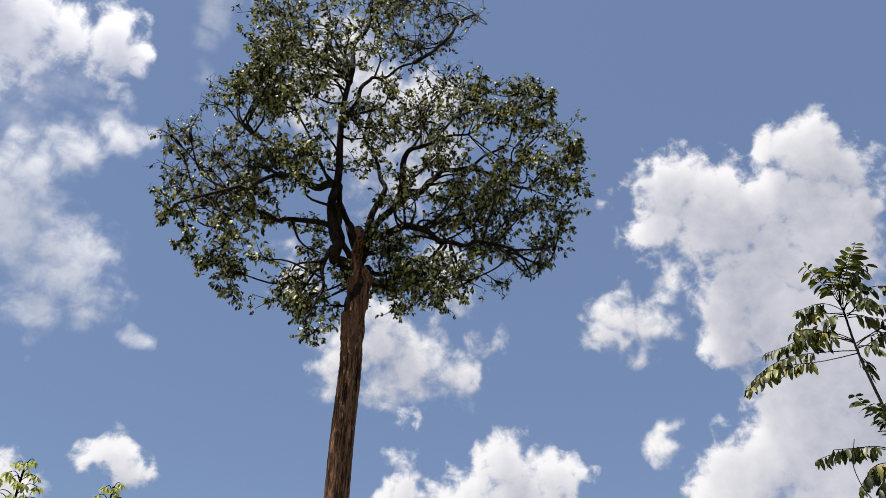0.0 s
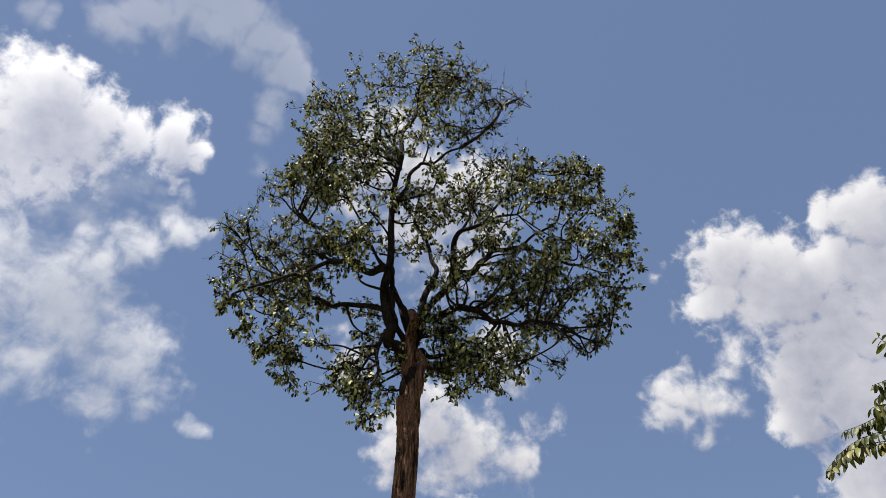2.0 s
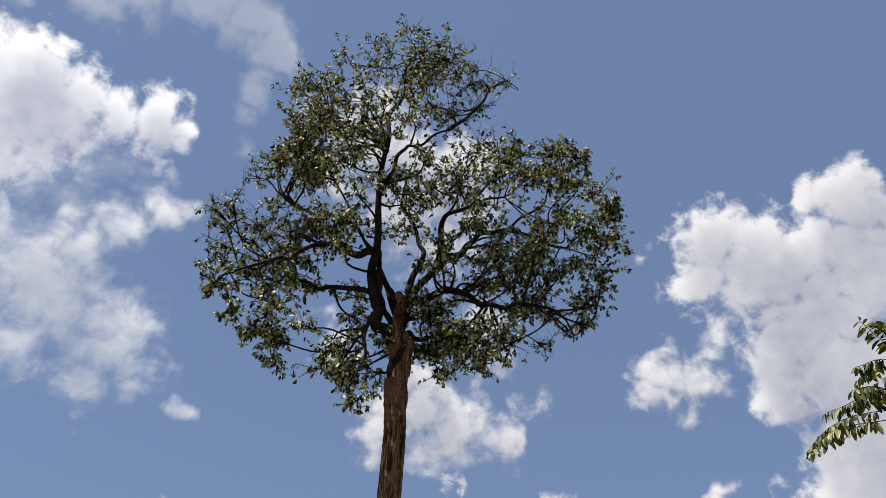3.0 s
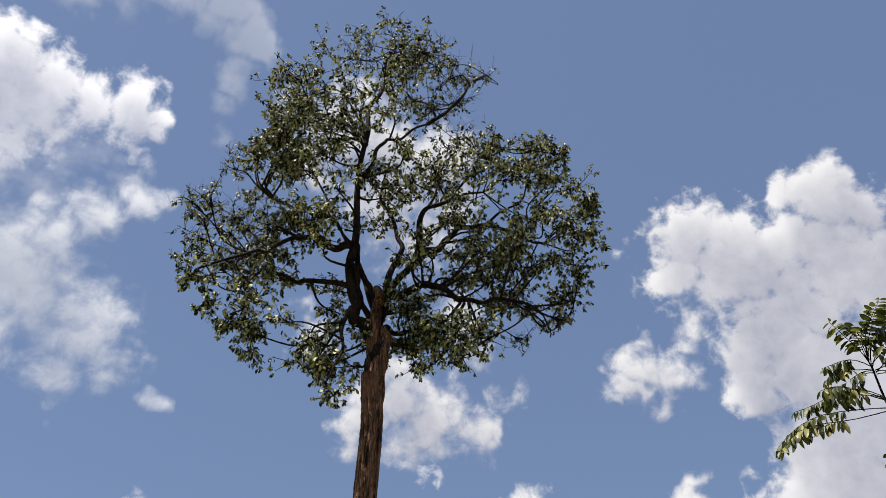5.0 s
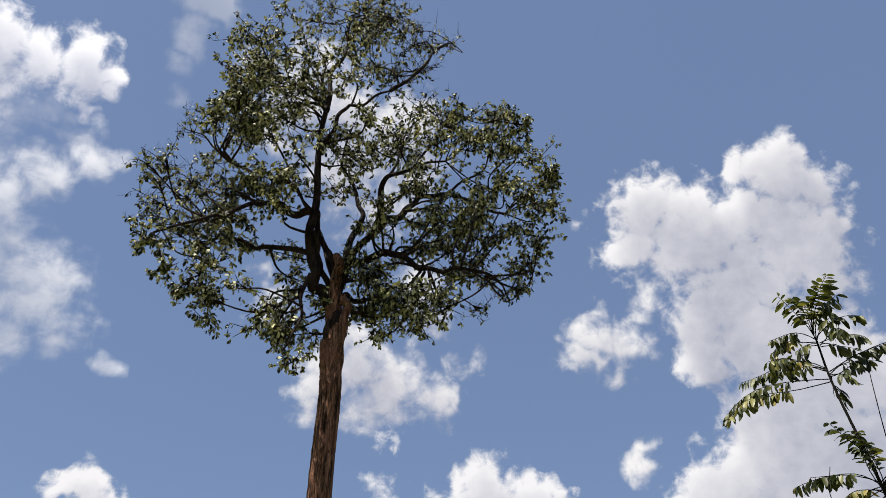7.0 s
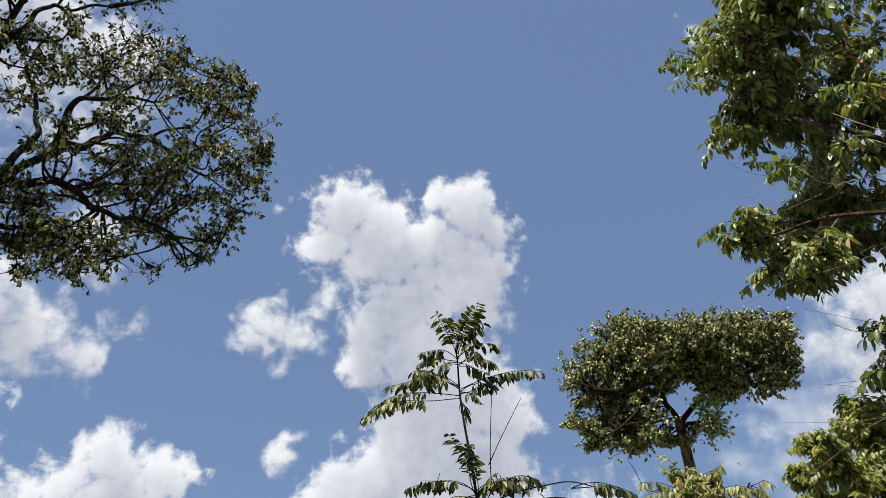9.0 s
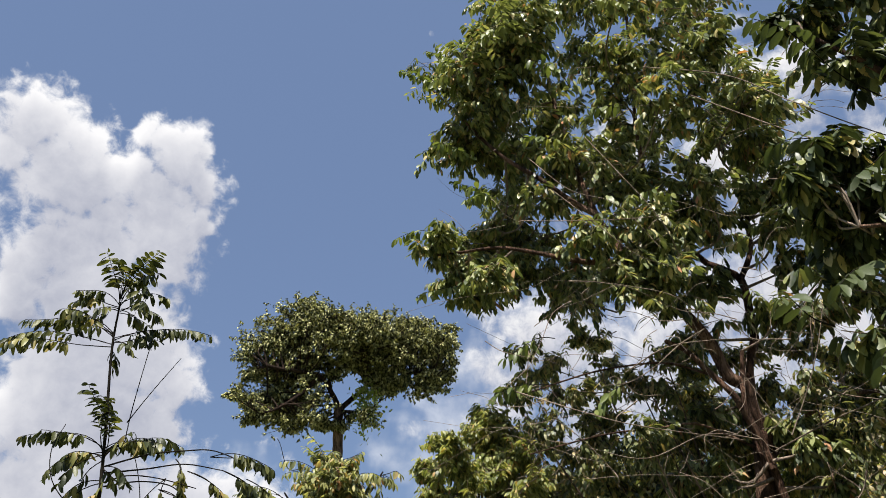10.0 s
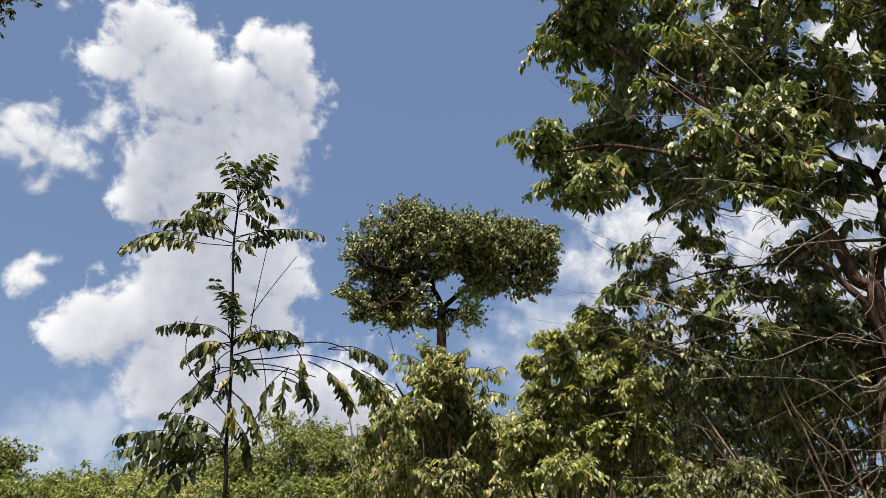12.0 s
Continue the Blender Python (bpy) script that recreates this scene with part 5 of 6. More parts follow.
def build_cloud(name, puffs, mat, label, distance=1500.0, step=0.16, full=1.0, heads=0.4):
    """A cloud far off: a sheet whose outline and thickness follow its puffs. Puffs: bearing, height, radius (degrees), weight."""
    p = np.array(puffs)
    lo, hi = p[:, :2].min(0) - p[:, 2].max() * 2.2, p[:, :2].max(0) + p[:, 2].max() * 2.2
    nx, ny = int((hi[0] - lo[0]) / step) + 2, int((hi[1] - lo[1]) / step) + 2
    az, el = np.meshgrid(lo[0] + np.arange(nx) * step, lo[1] + np.arange(ny) * step, indexing="ij")
    mid = np.radians(p[:, :2].mean(0))
    fx = az * math.cos(mid[1])
    seed = int(distance)
    wa = az + 1.5 * (drift(fx * 0.5, el * 0.5, seed + 50) - 0.5) + 0.8 * (drift(fx * 1.3, el * 1.3, seed + 51) - 0.5)
    we = el + 1.5 * (drift(fx * 0.5, el * 0.5, seed + 60) - 0.5) + 0.8 * (drift(fx * 1.3, el * 1.3, seed + 61) - 0.5)
    thick = np.zeros_like(az)
    for a, e, r, w in p:
        d2 = (((wa - a) * np.cos(np.radians(e))) ** 2 + (we - e) ** 2) / (r * r)
        thick = np.maximum(thick, full * w * 1.45 * np.exp(-0.9 * d2)) + 0.12 * w * np.exp(-1.0 * d2)
    bulk = thick - 0.2 + heads * billows(fx * 0.42, el * 0.42, seed) * np.clip(thick * 2.2, 0, 1)
    bulk -= 0.9 * np.clip((0.3 - thick) / 0.25, 0, 1)
    s = np.array((math.sin(sb) * math.cos(sh), math.cos(sb) * math.cos(sh), math.sin(sh)))
    right = s @ np.array((math.cos(mid[0]), -math.sin(mid[0]), 0))
    upward = s @ np.array((-math.sin(mid[0]) * math.sin(mid[1]), -math.cos(mid[0]) * math.sin(mid[1]), math.cos(mid[1])))
    right, upward = right / math.hypot(right, upward), upward / math.hypot(right, upward)

    def towards(field, degrees):
        i = np.clip(np.arange(nx) + round(right * degrees / step), 0, nx - 1)
        j = np.clip(np.arange(ny) + round(upward * degrees / step), 0, ny - 1)
        return field[i][:, j]

    solid = np.clip(bulk, 0, 1.3)
    for _ in range(3):
        solid[1:-1, 1:-1] = (solid[:-2, 1:-1] + solid[2:, 1:-1] + solid[1:-1, :-2] + solid[1:-1, 2:]) / 4
    # Sun and self-shade reckoned over the sheet, to be put into its glow.
    passed = sum(towards(solid, 0.5 * k) for k in range(1, 10)) / 9
    slope = np.sqrt(solid + 0.02) - np.sqrt(towards(solid, 0.5) + 0.02)
    sunlit = 0.95 * np.exp(-0.85 * passed) + 0.35 * slope + 0.22 * (drift(fx * 0.3, el * 0.3, seed + 70) - 0.5)
    A, E = np.radians(az), np.radians(el)
    pos = np.stack([np.sin(A) * np.cos(E), np.cos(A) * np.cos(E), np.sin(E)], -1) * distance
    keep = thick > 0.08
    index = -np.ones(az.shape, int)
    quads = keep[:-1, :-1] & keep[1:, :-1] & keep[:-1, 1:] & keep[1:, 1:] & (el[:-1, :-1] > -0.5)
    use = np.zeros_like(keep)
    for di in (0, 1):
        for dj in (0, 1):
            use[di:di + quads.shape[0], dj:dj + quads.shape[1]] |= quads
    index[use] = np.arange(use.sum())
    i, j = np.nonzero(quads)
    faces = np.stack([index[i, j], index[i + 1, j], index[i + 1, j + 1], index[i, j + 1]], -1)
    me = bpy.data.meshes.new(name)
    me.from_pydata(pos[use].tolist(), [], faces.tolist())
    me.attributes.new("thickness", "FLOAT", "POINT").data.foreach_set("value", bulk[use].astype(np.float32))
    me.attributes.new("sunlit", "FLOAT", "POINT").data.foreach_set("value", sunlit[use].astype(np.float32))
    me.materials.append(mat)
    return tagged(new(name, me), label, "cloud", kind="structure")


build_cloud("backdrop_cloud", CLOUD_LEFT, CLOUD_BRIGHT, "bright ragged white cumulus cloud", 1500)
build_cloud("backdrop_cloud", CLOUD_BELOW, CLOUD_DIM, "large diffuse grey-white cloud", 1510)
build_cloud("backdrop_cloud", CLOUD_VEIL, CLOUD_THIN, "thin grey veil of cloud in blue sky", 1700)
build_cloud("backdrop_cloud", CLOUD_LOW_CENTRE, CLOUD_SOFT, "soft white cloud behind the tall tree", 1560)
build_cloud("backdrop_cloud", CLOUD_RIGHT, CLOUD_WHITE, "towering bright white cumulus cloud", 1600, 0.16, 1.2, 0.26)
build_cloud("backdrop_cloud", CLOUD_SMALL, CLOUD_SOFT, "small frayed white cloud", 1530, 0.14)
build_cloud("backdrop_cloud", CLOUD_WISP, CLOUD_SOFT, "small wisp of white cloud", 1540)
build_cloud("backdrop_cloud", CLOUD_LOW, CLOUD_WHITE, "row of low white cumulus clouds", 1620)
build_cloud("backdrop_cloud", CLOUD_FAR_RIGHT, CLOUD_SOFT, "broad white cloud behind the trees", 1580)
build_cloud("backdrop_cloud", CLOUD_HAZE, CLOUD_PALE, "pale grey haze of cloud low in the sky", 1670)
build_cloud("backdrop_cloud", CLOUD_HORIZON, CLOUD_WHITE, "bank of white cloud low over the hill", 1650)


# ---------------------------------------------------------------- trees
def tree(name, m, label, trunk, limbs, clumps, barks, leaf_mat, seed, twig, rosettes, per, leaf, fine="", sides=14, droop=0.5, category="tree", group="", rough=0.06, flare=0.25, heavy=(), single=0, spread=1.25, pinnate=False, twiggy=True, crook=0.0):
    rng = np.random.default_rng(seed)
    ob = thing(name, m, label, category, group)
    bole = Shape()
    r0, r1, pts = trunk
    tube(bole, curve_points(pts, 24), r0, r1, sides, rng, rough, flare)
    part("trunk", bole.mesh("trunk", barks[0]), ob)
    for k, (r0, r1, pts) in enumerate(limbs):
        s = Shape()
        line = np.array(curve_points(pts, 2))
        line[1:-1] += rng.normal(0, crook, (len(line) - 2, 3))
        line = curve_points([tuple(q) for q in line], 4)
        tube(s, line, r0, r1, 9, rng, rough)
        # Limbs not listed as heavy take the shade-darkened bark, where one is given.
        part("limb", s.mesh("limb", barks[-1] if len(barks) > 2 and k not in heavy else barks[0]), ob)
    green = Shape()
    grow_crown(ob, barks, green, limbs, clumps, rng, twig, rosettes, per, leaf, droop, fine, single=single, leaf_mat=leaf_mat, spread=spread, pinnate=pinnate, twiggy=twiggy)
    part("foliage", green.mesh("foliage", leaf_mat), ob, kind="stuff")
    return ob


def dead_twigs(count, seed, low=1.6, high=5.4, thick=0.006):
    """Thin crooked dead twigs that arch through the lower part of the big tree."""
    rng = np.random.default_rng(seed)
    found = []
    for k in range(count):
        x, y, z = rng.uniform(-2.2, 4.0), rng.uniform(-1.9, -0.2), rng.uniform(low, high) if k % 3 else rng.uniform(high, 1.7 * high)
        a, size = rng.uniform(-0.9, 0.9) + (math.pi if rng.random() < 0.5 else 0), rng.uniform(0.35, 0.9)
        step = np.array((math.cos(a), rng.uniform(-0.3, 0.3), math.sin(a) * 0.7)) * size / 4
        pts = [np.array((x, y, z))]
        for _ in range(5):
            step = step + rng.normal(0, 0.2, 3) * size * 0.55
            pts.append(pts[-1] + step)
        found.append((rng.uniform(0.4 * thick, thick), 0.002, [tuple(q) for q in pts]))
    return found


tall_tree = tree("tall_tree", spot(-7.85, 21.0), "very tall tree with furrowed red-brown trunk and open crown", (0.37, 0.345, [(0.25, 0, -0.1), (0.05, 0, 4), (-0.02, 0, 8), (0.03, 0, 11), TALL_LIMBS[1][2][0]]),
                 TALL_LIMBS, filled(TALL_UPPER + TALL_RIGHT + TALL_MIDDLE + TALL_LEFT, 1, 3.0, 0.5, 1.0) + filled(TALL_UPPER, 9, 4.2, 0.22)[len(TALL_UPPER):], (BARK_TALL, BARK_LIMB_SHADED, BARK_LIMB_SHADED), LEAF_TALL, 21, 0.014, 38, 9, (0.17, 0.48), fine="round", sides=36, droop=0.9, spread=1.55, rough=0.045, crook=0.07, heavy=(0, 7))
far_tree = tree("umbrella_tree", spot(49.5, 36.0), "distant tree with broad dense umbrella-shaped crown", (0.32, 0.24, [(0, 0, -0.1), (0.1, 0, 5), (0.05, 0, 9), FAR_LIMBS[0][2][0]]),
                FAR_LIMBS, filled(FAR_CROWN + FAR_FRONT, 5, 2.8, 0.65, 0.95), (BARK_FAR, BARK_LIMB_SHADED, BARK_LIMB_SHADED), LEAF_FAR, 22, 0.013, 42, 11, (0.16, 0.5), fine="round", droop=0.7, spread=1.25, crook=0.05)
vine_rng = np.random.default_rng(41)
vine = Shape()
vine_at = np.array((1.5, -0.9, 13.3)) + vine_rng.normal(0, 1, (420, 3)) * (0.35, 0.3, 0.62)
leaves(vine, vine_at, vine_rng.normal(0, 1, (420, 3)) + (0, 0, -0.7), vine_rng.normal(0, 0.5, (420, 3)) + (0, -0.4, 1), vine_rng.uniform(0.16, 0.3, 420), vine_rng.uniform(0.08, 0.15, 420), vine_rng, fine="round")
part("climbing_vine", vine.mesh("climbing_vine", LEAF_VINE), far_tree, "bright green climbing vine", "stuff")
big_tree = tree("broadleaf_tree", spot(80.5, 9.6), "leafy tree with several pale peeling stems and dead twigs", (0.16, 0.12, [(0.25, 0, -0.1), (0.15, 0, 1.2), (0.1, 0, 2.5), BIG_LIMBS[0][2][0]]),
                BIG_LIMBS, filled(BIG_CROWN, 6, 1.25, 0.5, 1.0) + BIG_FRONT + [c for k, c in enumerate(BIG_BACK) if c[0] > 0.8 or k % 2], (BARK_PALE, BARK_TWIG), LEAF_BIG, 23, 0.006, 48, 14, (0.152, 0.35), fine="round", droop=0.9, single=300, spread=1.55, pinnate=True, crook=0.02)
near_tree = tree("broadleaf_tree", spot(97.0, 6.2), "nearer broad-leaved tree with large bright green leaves", (0.12, 0.08, [(0.9, 0, -0.1), (0.8, 0, 0.5), NEAR_LIMBS[0][2][0]]),
                 NEAR_LIMBS, filled(NEAR_CROWN, 7, 0.75, 0.2, 1.0), (BARK_PALE, BARK_TWIG), LEAF_NEAR, 24, 0.006, 22, 14, (0.165, 0.36), fine="full", droop=0.9, single=300, spread=1.6, pinnate=True, crook=0.015)
for r0, r1, pts in [(0.65 * r0, 0.65 * r1, pts) for r0, r1, pts in BIG_TWIGS] + dead_twigs(240, 12) + dead_twigs(110, 13, 1.4, 3.4, 0.009):
    dead = Shape()
    tube(dead, curve_points(pts, 6), r0, r1, 5)
    part("dead_twig", dead.mesh("dead_twig", BARK_TWIG), big_tree, "bare grey dead twig")


# ---------------------------------------------------------------- feathery saplings
def leaflet_mesh(k, mat):
    s = Shape()
    leaves(s, np.zeros((1, 3)), np.array([[1.0, 0, 0]]), np.array([[0, 0, 1.0]]), np.array([1.0]), np.array([0.3 + 0.025 * k]), np.random.default_rng(700 + k), curl=0.4, fine="full")
    return s.mesh("leaflet", mat)


LEAFLETS = [leaflet_mesh(k, LEAF_SAPLING) for k in range(5)]
frond_rng = np.random.default_rng(77)
set_singly = {}


def set_frond(parent, a, b, hang=0.8, leaflet=0.138, gap=0.038, blades=None):
    """A feather-shaped leaf from its foot a to its tip b: an arched midrib and leaflets hanging from it in pairs."""
    rng = frond_rng
    blades = blades or LEAFLETS
    a, b = np.array(a, float), np.array(b, float)
    size = np.linalg.norm(b - a)
    x = (b - a) / size
    y = unit(np.cross((0, 0, 1.0) if abs(x[2]) < 0.9 else (0.6, -0.6, 0.4), x))
    z = np.cross(x, y)
    t = np.linspace(0, 1, 9)
    line = a + np.outer(t, x) * size + np.outer(size * (0.12 * np.sin(t * np.pi) ** 0.9 + rng.uniform(-0.05, 0.05) * np.sin(t * 6.3)), z) + np.outer(rng.uniform(-0.08, 0.08) * size * np.sin(t * 4.5), y)
    s = Shape()
    tube(s, line, 0.0065, 0.003, 5)
    rib = part("frond", s.mesh("frond", STEM_GREEN), parent)
    bare = min(0.5, 0.36 * size)
    pairs = max(5, int((size - bare) / gap))
    joined = Shape()
    for k in range(pairs):
        u = (bare + (size - bare) * k / (pairs - 1)) / size
        p = np.array([np.interp(u, t, line[:, i]) for i in range(3)])
        fwd = unit(np.array([np.interp(min(1, u + 0.05), t, line[:, i]) for i in range(3)]) - np.array([np.interp(max(0, u - 0.05), t, line[:, i]) for i in range(3)]))
        for sgn in (-1, 1):
            if rng.random() < 0.06:
                continue
            if hang > 0.5:
                d = fwd * rng.uniform(-0.1, 0.7) + y * sgn * rng.uniform(0.25, 0.95) + np.array((0, 0, -1.0)) * hang * rng.uniform(0.25, 1.0) + rng.normal(0, 0.22, 3)
            else:
                d = fwd * 0.35 + y * sgn * rng.uniform(0.8, 1.0) + np.array((0, 0, -1.0)) * hang * rng.uniform(0.2, 1.6) + rng.normal(0, 0.07, 3)
            d = unit(d)
            n = np.array((rng.normal(0, 0.6), rng.normal(0, 0.6), 1.0)) + y * sgn * rng.uniform(-0.2, 1.0)
            size_l = leaflet * (0.7 + 0.45 * math.sin(math.pi * (0.15 + 0.8 * k / pairs))) * rng.uniform(0.75, 1.15)
            set_singly[parent.name] = set_singly.get(parent.name, 0) + 1
            if set_singly[parent.name] > 300:
                leaves(joined, p[None], d[None], n[None], [size_l], [size_l * rng.uniform(0.3, 0.42)], rng, curl=0.4, fine="full")
                continue
            side = unit(np.cross(n, d))
            one = part("leaflet", blades[rng.integers(0, 5)], rib)
            one.matrix_local = Matrix.Translation(p) @ Matrix((d, side, np.cross(d, side))).transposed().to_4x4() @ Matrix.Scale(size_l, 4)
    if joined.n:
        part("leaflet_fringe", joined.mesh("leaflet_fringe", blades[0].materials[0]), rib, kind="stuff")


def feathery(name, m, label, stems, fronds, mat, category="sapling", blades=None):
    ob = thing(name, m, label, category)
    for i, (r0, r1, pts) in enumerate(stems):
        s = Shape()
        pts = list(pts)
        if i == 0:
            pts = [(pts[0][0], pts[0][1], -0.05)] + pts
        tube(s, curve_points(pts, 8), r0, r1, 7, np.random.default_rng(i), 0.04)
        part("stem" if i == 0 else "branch", s.mesh("stem", mat), ob)
    for k, (x0, y0, z0, x1, y1, z1) in enumerate(fronds):
        set_frond(ob, (x0, y0, z0), (x1, y1, z1), 0.25 if z1 - z0 > 0.35 else 1.4, blades=blades)
    return ob


LEAF_SHOOT = leaf_material("leaf_young_shoot", [(0.0, (0.04, 0.06, 0.018)), (0.6, (0.12, 0.15, 0.045)), (1.0, (0.28, 0.28, 0.09))], by_object=True, through=0.3)
NEAR_BLADES = [leaflet_mesh(k + 3, LEAF_NEAR) for k in range(5)]
MID_BLADES = [leaflet_mesh(k, LEAF_MID) for k in range(5)]
SHOOT_BLADES = [leaflet_mesh(k + 3, LEAF_SHOOT) for k in range(5)]
for x0, y0, z0, x1, y1, z1 in BIG_SHOOTS:
    set_frond(big_tree, (x0, y0, z0), (x1, y1, z1), 1.0, 0.16, 0.045, SHOOT_BLADES)
NEAR_FRONDS = [(0.12, -0.3, 5.46, -0.52, -0.9, 6.27), (0.49, -0.4, 5.51, 0.87, -0.8, 5.75), (-0.79, -0.2, 3.77, -1.05, -0.7, 3.91), (-0.12, -0.4, 4.0, -0.59, -0.9, 3.78), (0.4, -0.5, 4.86, -0.17, -1.0, 4.5), (0.41, -0.5, 4.25, -0.07, -1.0, 4.0), (-0.28, -0.2, 5.16, -0.69, -0.6, 5.27), (-0.15, -0.4, 3.46, -0.52, -0.8, 3.22), (0.16, -0.5, 3.48, -0.13, -0.9, 3.42)]
for x0, y0, z0, x1, y1, z1 in NEAR_FRONDS:
    set_frond(near_tree, (x0, y0, z0), (x1, y1, z1), 0.45, 0.17, 0.055, NEAR_BLADES)
jig = random.Random(5)
SAPLING_FRONDS += [(x0, y0, z0 - 0.03, x0 + (x1 - x0) * jig.uniform(0.7, 0.95) + jig.uniform(-0.15, 0.15), y1 + jig.uniform(-0.3, 0.3), z1 + jig.uniform(-0.14, 0.04)) for x0, y0, z0, x1, y1, z1 in SAPLING_FRONDS]
BRANCH_FRONDS += [(x0, y0, z0, x1 + jig.uniform(-0.15, 0.1), y1 + jig.uniform(-0.2, 0.2), z1 + jig.uniform(-0.1, 0.1)) for x0, y0, z0, x1, y1, z1 in BRANCH_FRONDS]
feathery("sapling", spot(33.2, 8.6), "slender sapling with tiers of drooping feathery leaves", SAPLING_STEM + SAPLING_BRANCHES, SAPLING_FRONDS + BRANCH_FRONDS, STEM_GREEN)
MID_FRONDS += [(x0, y0, z0, x1 + jig.uniform(-0.2, 0.2), y1 - jig.uniform(0.1, 0.4), z1 + jig.uniform(-0.15, 0.15)) for x0, y0, z0, x1, y1, z1 in MID_FRONDS]
feathery("sapling", spot(50.0, 11.5), "bushy young tree with drooping feathery leaves", MID_STEM, MID_FRONDS, STEM_GREEN, blades=MID_BLADES)


# ---------------------------------------------------------------- bushes and hillside
def bush(name, m, label, clumps, leaf_mat, seed, rosettes, per, leaf, twig=0.008, category="bush", group="", fine="", droop=0.5, pinnate=False, twiggy=True):
    cx = sum(c[0] for c in clumps) / len(clumps)
    cy = sum(c[1] for c in clumps) / len(clumps)
    rng = np.random.default_rng(seed + 500)
    limbs = []
    for c in clumps[::2]:
        mid = ((cx + c[0]) / 2 + rng.normal(0, 0.1), (cy + c[1]) / 2, c[2] * 0.5)
        limbs.append((twig * 5, twig * 1.5, [(cx + (c[0] - cx) * 0.15, cy + (c[1] - cy) * 0.15, 0.0), mid, (c[0], c[1], c[2] - c[3] * 0.3)]))
    trunk = (twig * 8, twig * 5, [(cx, cy, -0.1), (cx, cy, 0.3), (cx + 0.02, cy, 0.7)])
    return tree(name, m, label, trunk, limbs, clumps, (BARK_FAR, BARK_TWIG), leaf_mat, seed, twig, rosettes, per, leaf, fine, 8, droop, category, group, 0.05, 0.0, pinnate=pinnate, twiggy=twiggy)


bush("bush", spot(59.5, 9.0), "sunlit yellow-green bush with narrow drooping leaves", filled(YELLOW_BUSH, 3, 0.7, 0.5, 1.0), LEAF_YELLOW, 31, 60, 14, (0.09, 0.38), fine="round", droop=0.65, pinnate=True)
bush("bush", spot(50.0, 11.2), "leafy bush with drooping leaves among feathery saplings", [(x, y, z, r, 0.75) for x, y, z, r, dens in filled(MID_BUSH, 4, 0.8, 0.25, 1.0)], LEAF_MID, 33, 32, 13, (0.12, 0.36), fine="round", droop=0.85, pinnate=True)
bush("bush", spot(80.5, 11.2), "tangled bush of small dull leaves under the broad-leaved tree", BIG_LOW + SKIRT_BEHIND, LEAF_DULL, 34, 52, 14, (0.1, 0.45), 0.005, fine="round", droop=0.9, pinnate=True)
bush("bush", spot(80.5, 9.2), "bush of dull green leaves tangled in bare twigs", [(0.82 * x, 0.8 * y, 1.65 + 0.82 * (z - 1.65), 0.82 * r, 0.8 * dens) for x, y, z, r, dens in SKIRT_BEFORE], LEAF_TANGLE, 35, 30, 13, (0.105, 0.42), 0.005, fine="round", droop=0.9, pinnate=True)
bush("bush", spot(86, 16.0), "sunlit bush seen behind the broad-leaved tree", BACK_BUSH, LEAF_YELLOW, 32, 70, 13, (0.16, 0.36))


def mound(rng, width, height, depth, count, r):
    """Clumps of a rounded crown that reaches down to the ground."""
    found = []
    for k in range(count):
        a, h = rng.uniform(0, 2 * math.pi), rng.uniform(0.12, 0.9) if k % 3 else rng.uniform(0.7, 0.97)
        w = math.sqrt(max(0.05, 1 - h * h)) * rng.uniform(0.5, 1.0)
        found.append((width / 2 * w * math.cos(a), depth / 2 * w * math.sin(a), height * min(1.0, h / 0.88) - r * 0.4, r * rng.uniform(0.8, 1.2), 1))
    return found


HILLSIDE = [(37.6, 52, 10.2, 10, 51), (41.5, 56, 10.2, 10, 52), (33.5, 50, 6.8, 10, 53), (45, 60, 10.4, 11, 54), (49, 56, 10.0, 10, 55), (29, 54, 6.6, 10, 56), (24, 58, 6.4, 10, 57), (18.3, 44, 6.6, 4.5, 58), (53, 54, 9.5, 9, 59), (20.5, 46, 4.8, 6, 60),
            (35.5, 47, 7.2, 9, 61), (39.5, 46, 8.2, 9, 62), (43.3, 47, 8.2, 9, 63), (47, 48, 8.2, 9, 64), (31, 46, 5.6, 8, 65), (26.5, 48, 5.4, 8, 66)]
for bearing, distance, height, width, seed in HILLSIDE:
    rng = np.random.default_rng(seed)
    bush("hillside_tree", spot(bearing, distance), "rounded green tree on the distant hillside", mound(rng, width, height, width * 0.6, 38, 1.3), LEAF_HILL, seed, 38, 9, (0.21, 0.52), 0.02, "tree", "hillside trees", twiggy=False)

for bearing, distance, height, width, seed in [(64.5, 8.6, 2.1, 1.8, 101), (71.5, 8.1, 2.45, 1.6, 102), (79, 7.9, 2.1, 2.2, 103), (87, 8.0, 2.5, 1.8, 104)]:
    rng = np.random.default_rng(seed)
    bush("bush", spot(bearing, distance), "twiggy low bush of small dull green leaves", [(x, y, z, r, 0.85) for x, y, z, r, dens in mound(rng, width, height, 1.2, 30, 0.26)], LEAF_TANGLE, seed, 30, 11, (0.075, 0.34), 0.004, group="twiggy low bushes", fine="round", droop=0.8, pinnate=True)

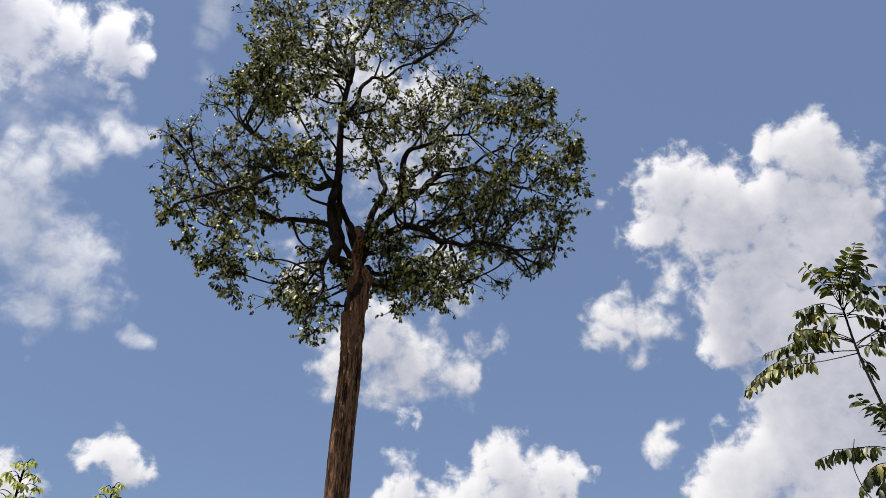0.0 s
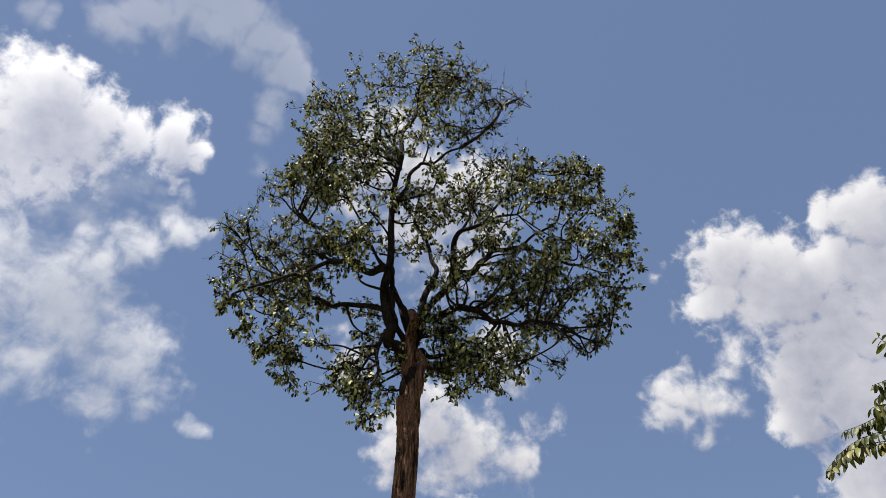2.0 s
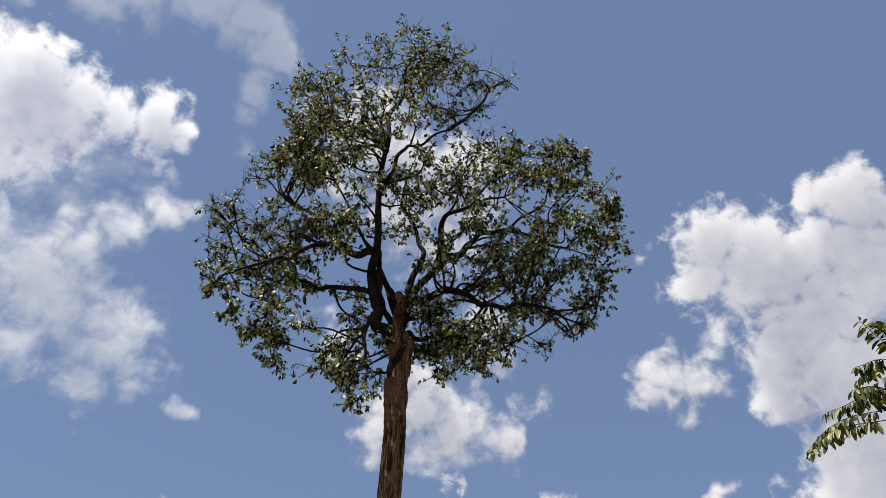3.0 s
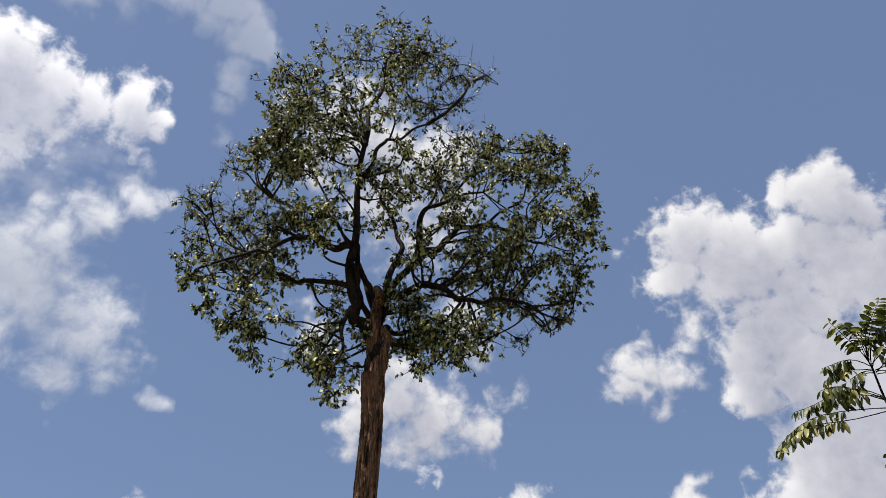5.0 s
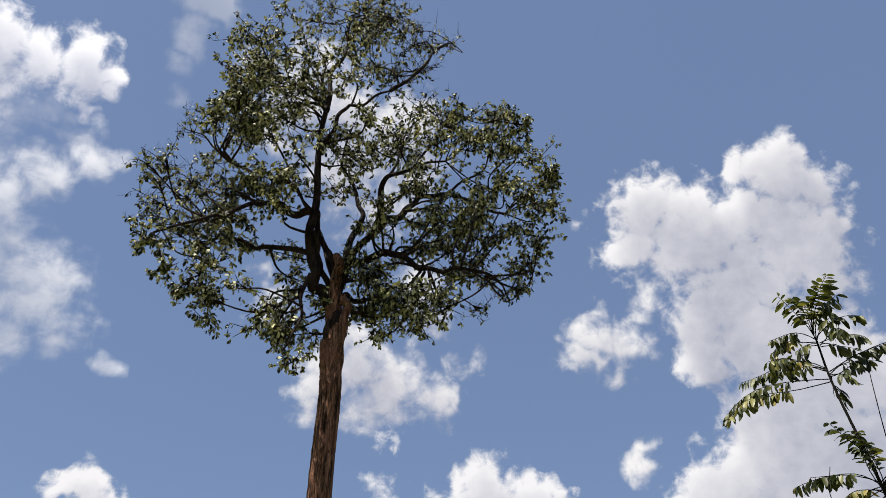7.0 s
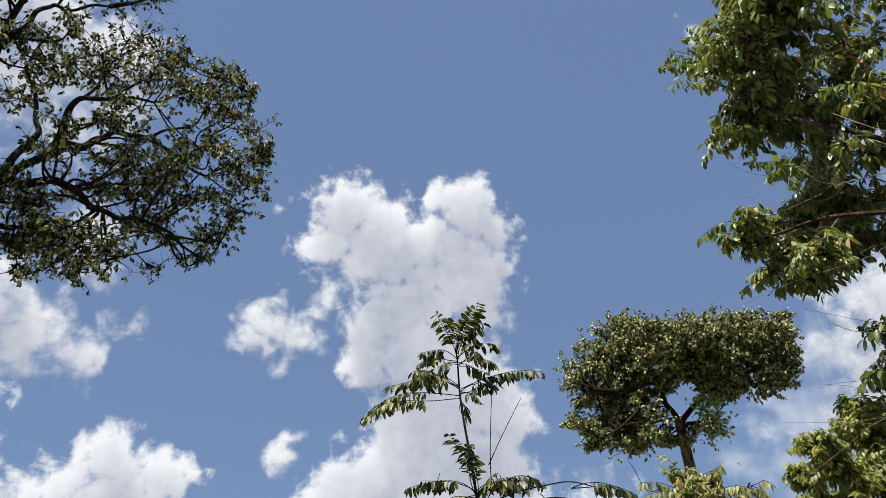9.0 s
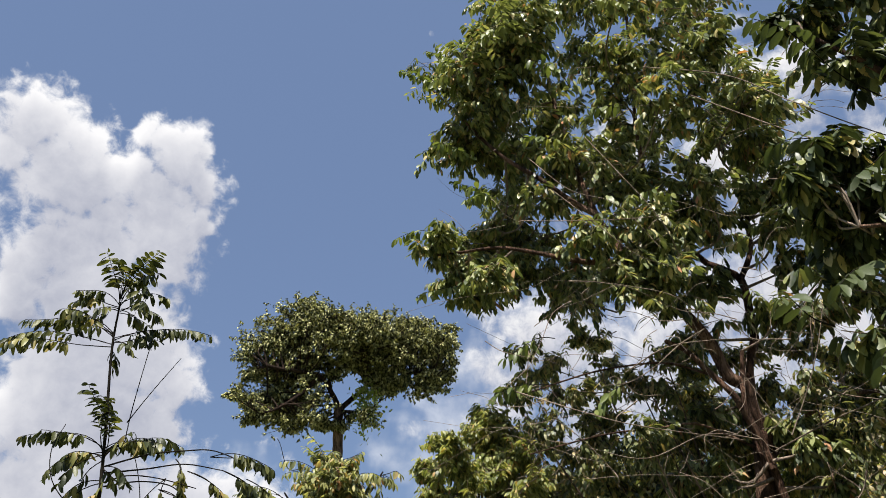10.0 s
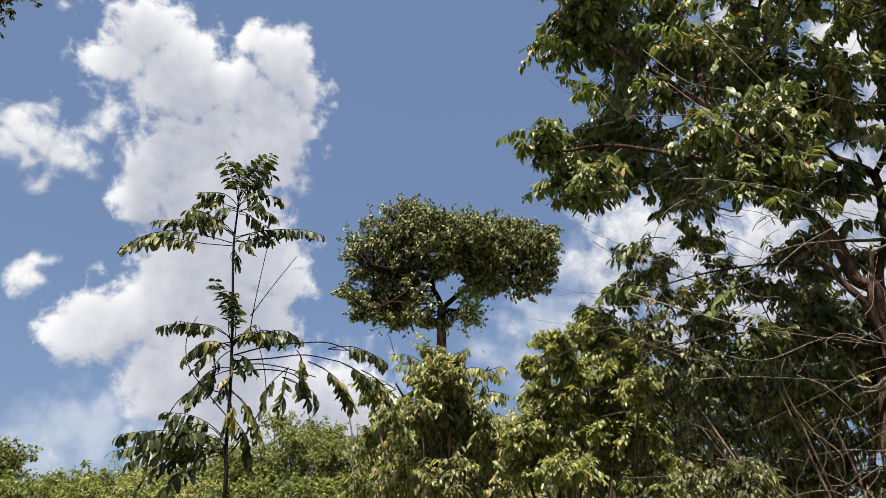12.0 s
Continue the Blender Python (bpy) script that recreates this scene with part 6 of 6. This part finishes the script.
snag = thing("dead_sapling", spot(42.9, 30.0), "bare pale dead sapling standing on the hillside", "dead tree")
for r0, r1, pts, kind in [(0.07, 0.03, [(0, 0, -0.1), (0.05, 0, 3), (-0.02, 0, 5.4), (-0.3, 0, 7.0)], "trunk"), (0.03, 0.012, [(-0.02, 0, 5.4), (0.12, 0, 6.0), (0.1, 0, 6.5)], "branch"), (0.03, 0.012, [(0.03, 0, 4.6), (-0.2, 0.1, 5.1), (-0.25, 0.1, 5.5)], "branch")]:
    s = Shape()
    tube(s, curve_points(pts, 6), r0, r1, 6)
    part(kind, s.mesh(kind, BARK_TWIG), snag)

THICKET = [(26.5, 15, 2.7, 3.2, 71), (30, 17, 3.0, 3.5, 72), (36, 16, 2.8, 3.2, 73), (41, 15, 2.9, 3.4, 75), (45.5, 16, 3.1, 3.2, 77), (54, 14, 3.8, 3.2, 76), (22, 18, 3.0, 3.5, 79), (60, 15.5, 4.4, 3.6, 78),
           (66.5, 14, 4.6, 3.6, 80), (73, 15, 5.2, 4.0, 82), (80, 14.5, 5.2, 4.0, 81), (87, 15, 5.4, 4.0, 84), (94, 13.5, 5.0, 4.0, 83), (101, 13, 5.0, 4.0, 86)]
THICKET += [(64, 19, 5.6, 5.0, 87), (71, 20, 6.2, 5.5, 88), (79, 20, 6.2, 5.5, 89), (87, 20, 6.4, 5.5, 90), (95, 19, 6.2, 5.5, 91), (103, 18, 6.0, 5.0, 92), (56.5, 17, 4.4, 4.0, 93), (62, 18, 5.0, 4.5, 95), (50, 16, 3.6, 3.6, 97)]
for bearing, distance, height, width, seed in THICKET:
    rng = np.random.default_rng(seed)
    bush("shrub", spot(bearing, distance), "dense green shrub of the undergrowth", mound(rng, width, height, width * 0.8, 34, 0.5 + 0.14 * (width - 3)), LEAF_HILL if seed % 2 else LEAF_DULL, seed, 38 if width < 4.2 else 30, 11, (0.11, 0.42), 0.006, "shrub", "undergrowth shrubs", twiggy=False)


# ---------------------------------------------------------------- umbrella-leaved saplings
UMBRELLA_BLADES = [leaflet_mesh(k + 3, LEAF_YELLOW) for k in range(5)]


def umbrella_leaved(m, label, height, seed):
    """A thin stem with round leaves of narrow blades that spread like an umbrella's ribs from the end of each stalk."""
    rng = np.random.default_rng(seed)
    ob = thing("umbrella_leaved_sapling", m, label, "sapling", "umbrella-leaved saplings")
    s = Shape()
    tube(s, curve_points([(0, 0, -0.05), (0.05, 0, height * 0.5), (0, 0, height)], 8), 0.04, 0.015, 7, rng, 0.04)
    part("stem", s.mesh("stem", STEM_GREEN), ob)
    for k in range(34):
        a = k * 2.4 + rng.normal(0, 0.2)
        z = height - 0.02 - 0.05 * k * rng.uniform(0.8, 1.2)
        reach = 0.1 + 0.022 * k * rng.uniform(0.7, 1.3)
        tip = np.array((math.cos(a) * reach, math.sin(a) * reach, z + 0.08))
        s = Shape()
        tube(s, curve_points([(0, 0, z), tuple(tip * (0.55, 0.55, 1) + (0, 0, 0.02)), tuple(tip)], 4), 0.008, 0.005, 5)
        stalk = part("leaf_stalk", s.mesh("leaf_stalk", STEM_GREEN), ob)
        for j in range(8):
            w = j * math.pi / 4 + rng.normal(0, 0.08)
            d = unit(np.array((math.cos(w), math.sin(w), -rng.uniform(0.3, 0.9))))
            side = unit(np.cross((0, 0, 1.0), d))
            one = part("leaflet", UMBRELLA_BLADES[j % 5], stalk)
            one.matrix_local = Matrix.Translation(tip) @ Matrix((d, side, np.cross(d, side))).transposed().to_4x4() @ Matrix.Scale(0.135 * rng.uniform(0.75, 1.15), 4)


umbrella_leaved(spot(-29.9, 12.5), "slender sapling with umbrella-like clusters of leaflets", 4.75, 91)
umbrella_leaved(spot(-24.0, 13.0), "slender sapling with umbrella-like clusters of leaflets", 4.7, 92)
umbrella_leaved(spot(-31.6, 12.8), "slender sapling with umbrella-like clusters of leaflets", 4.5, 93)
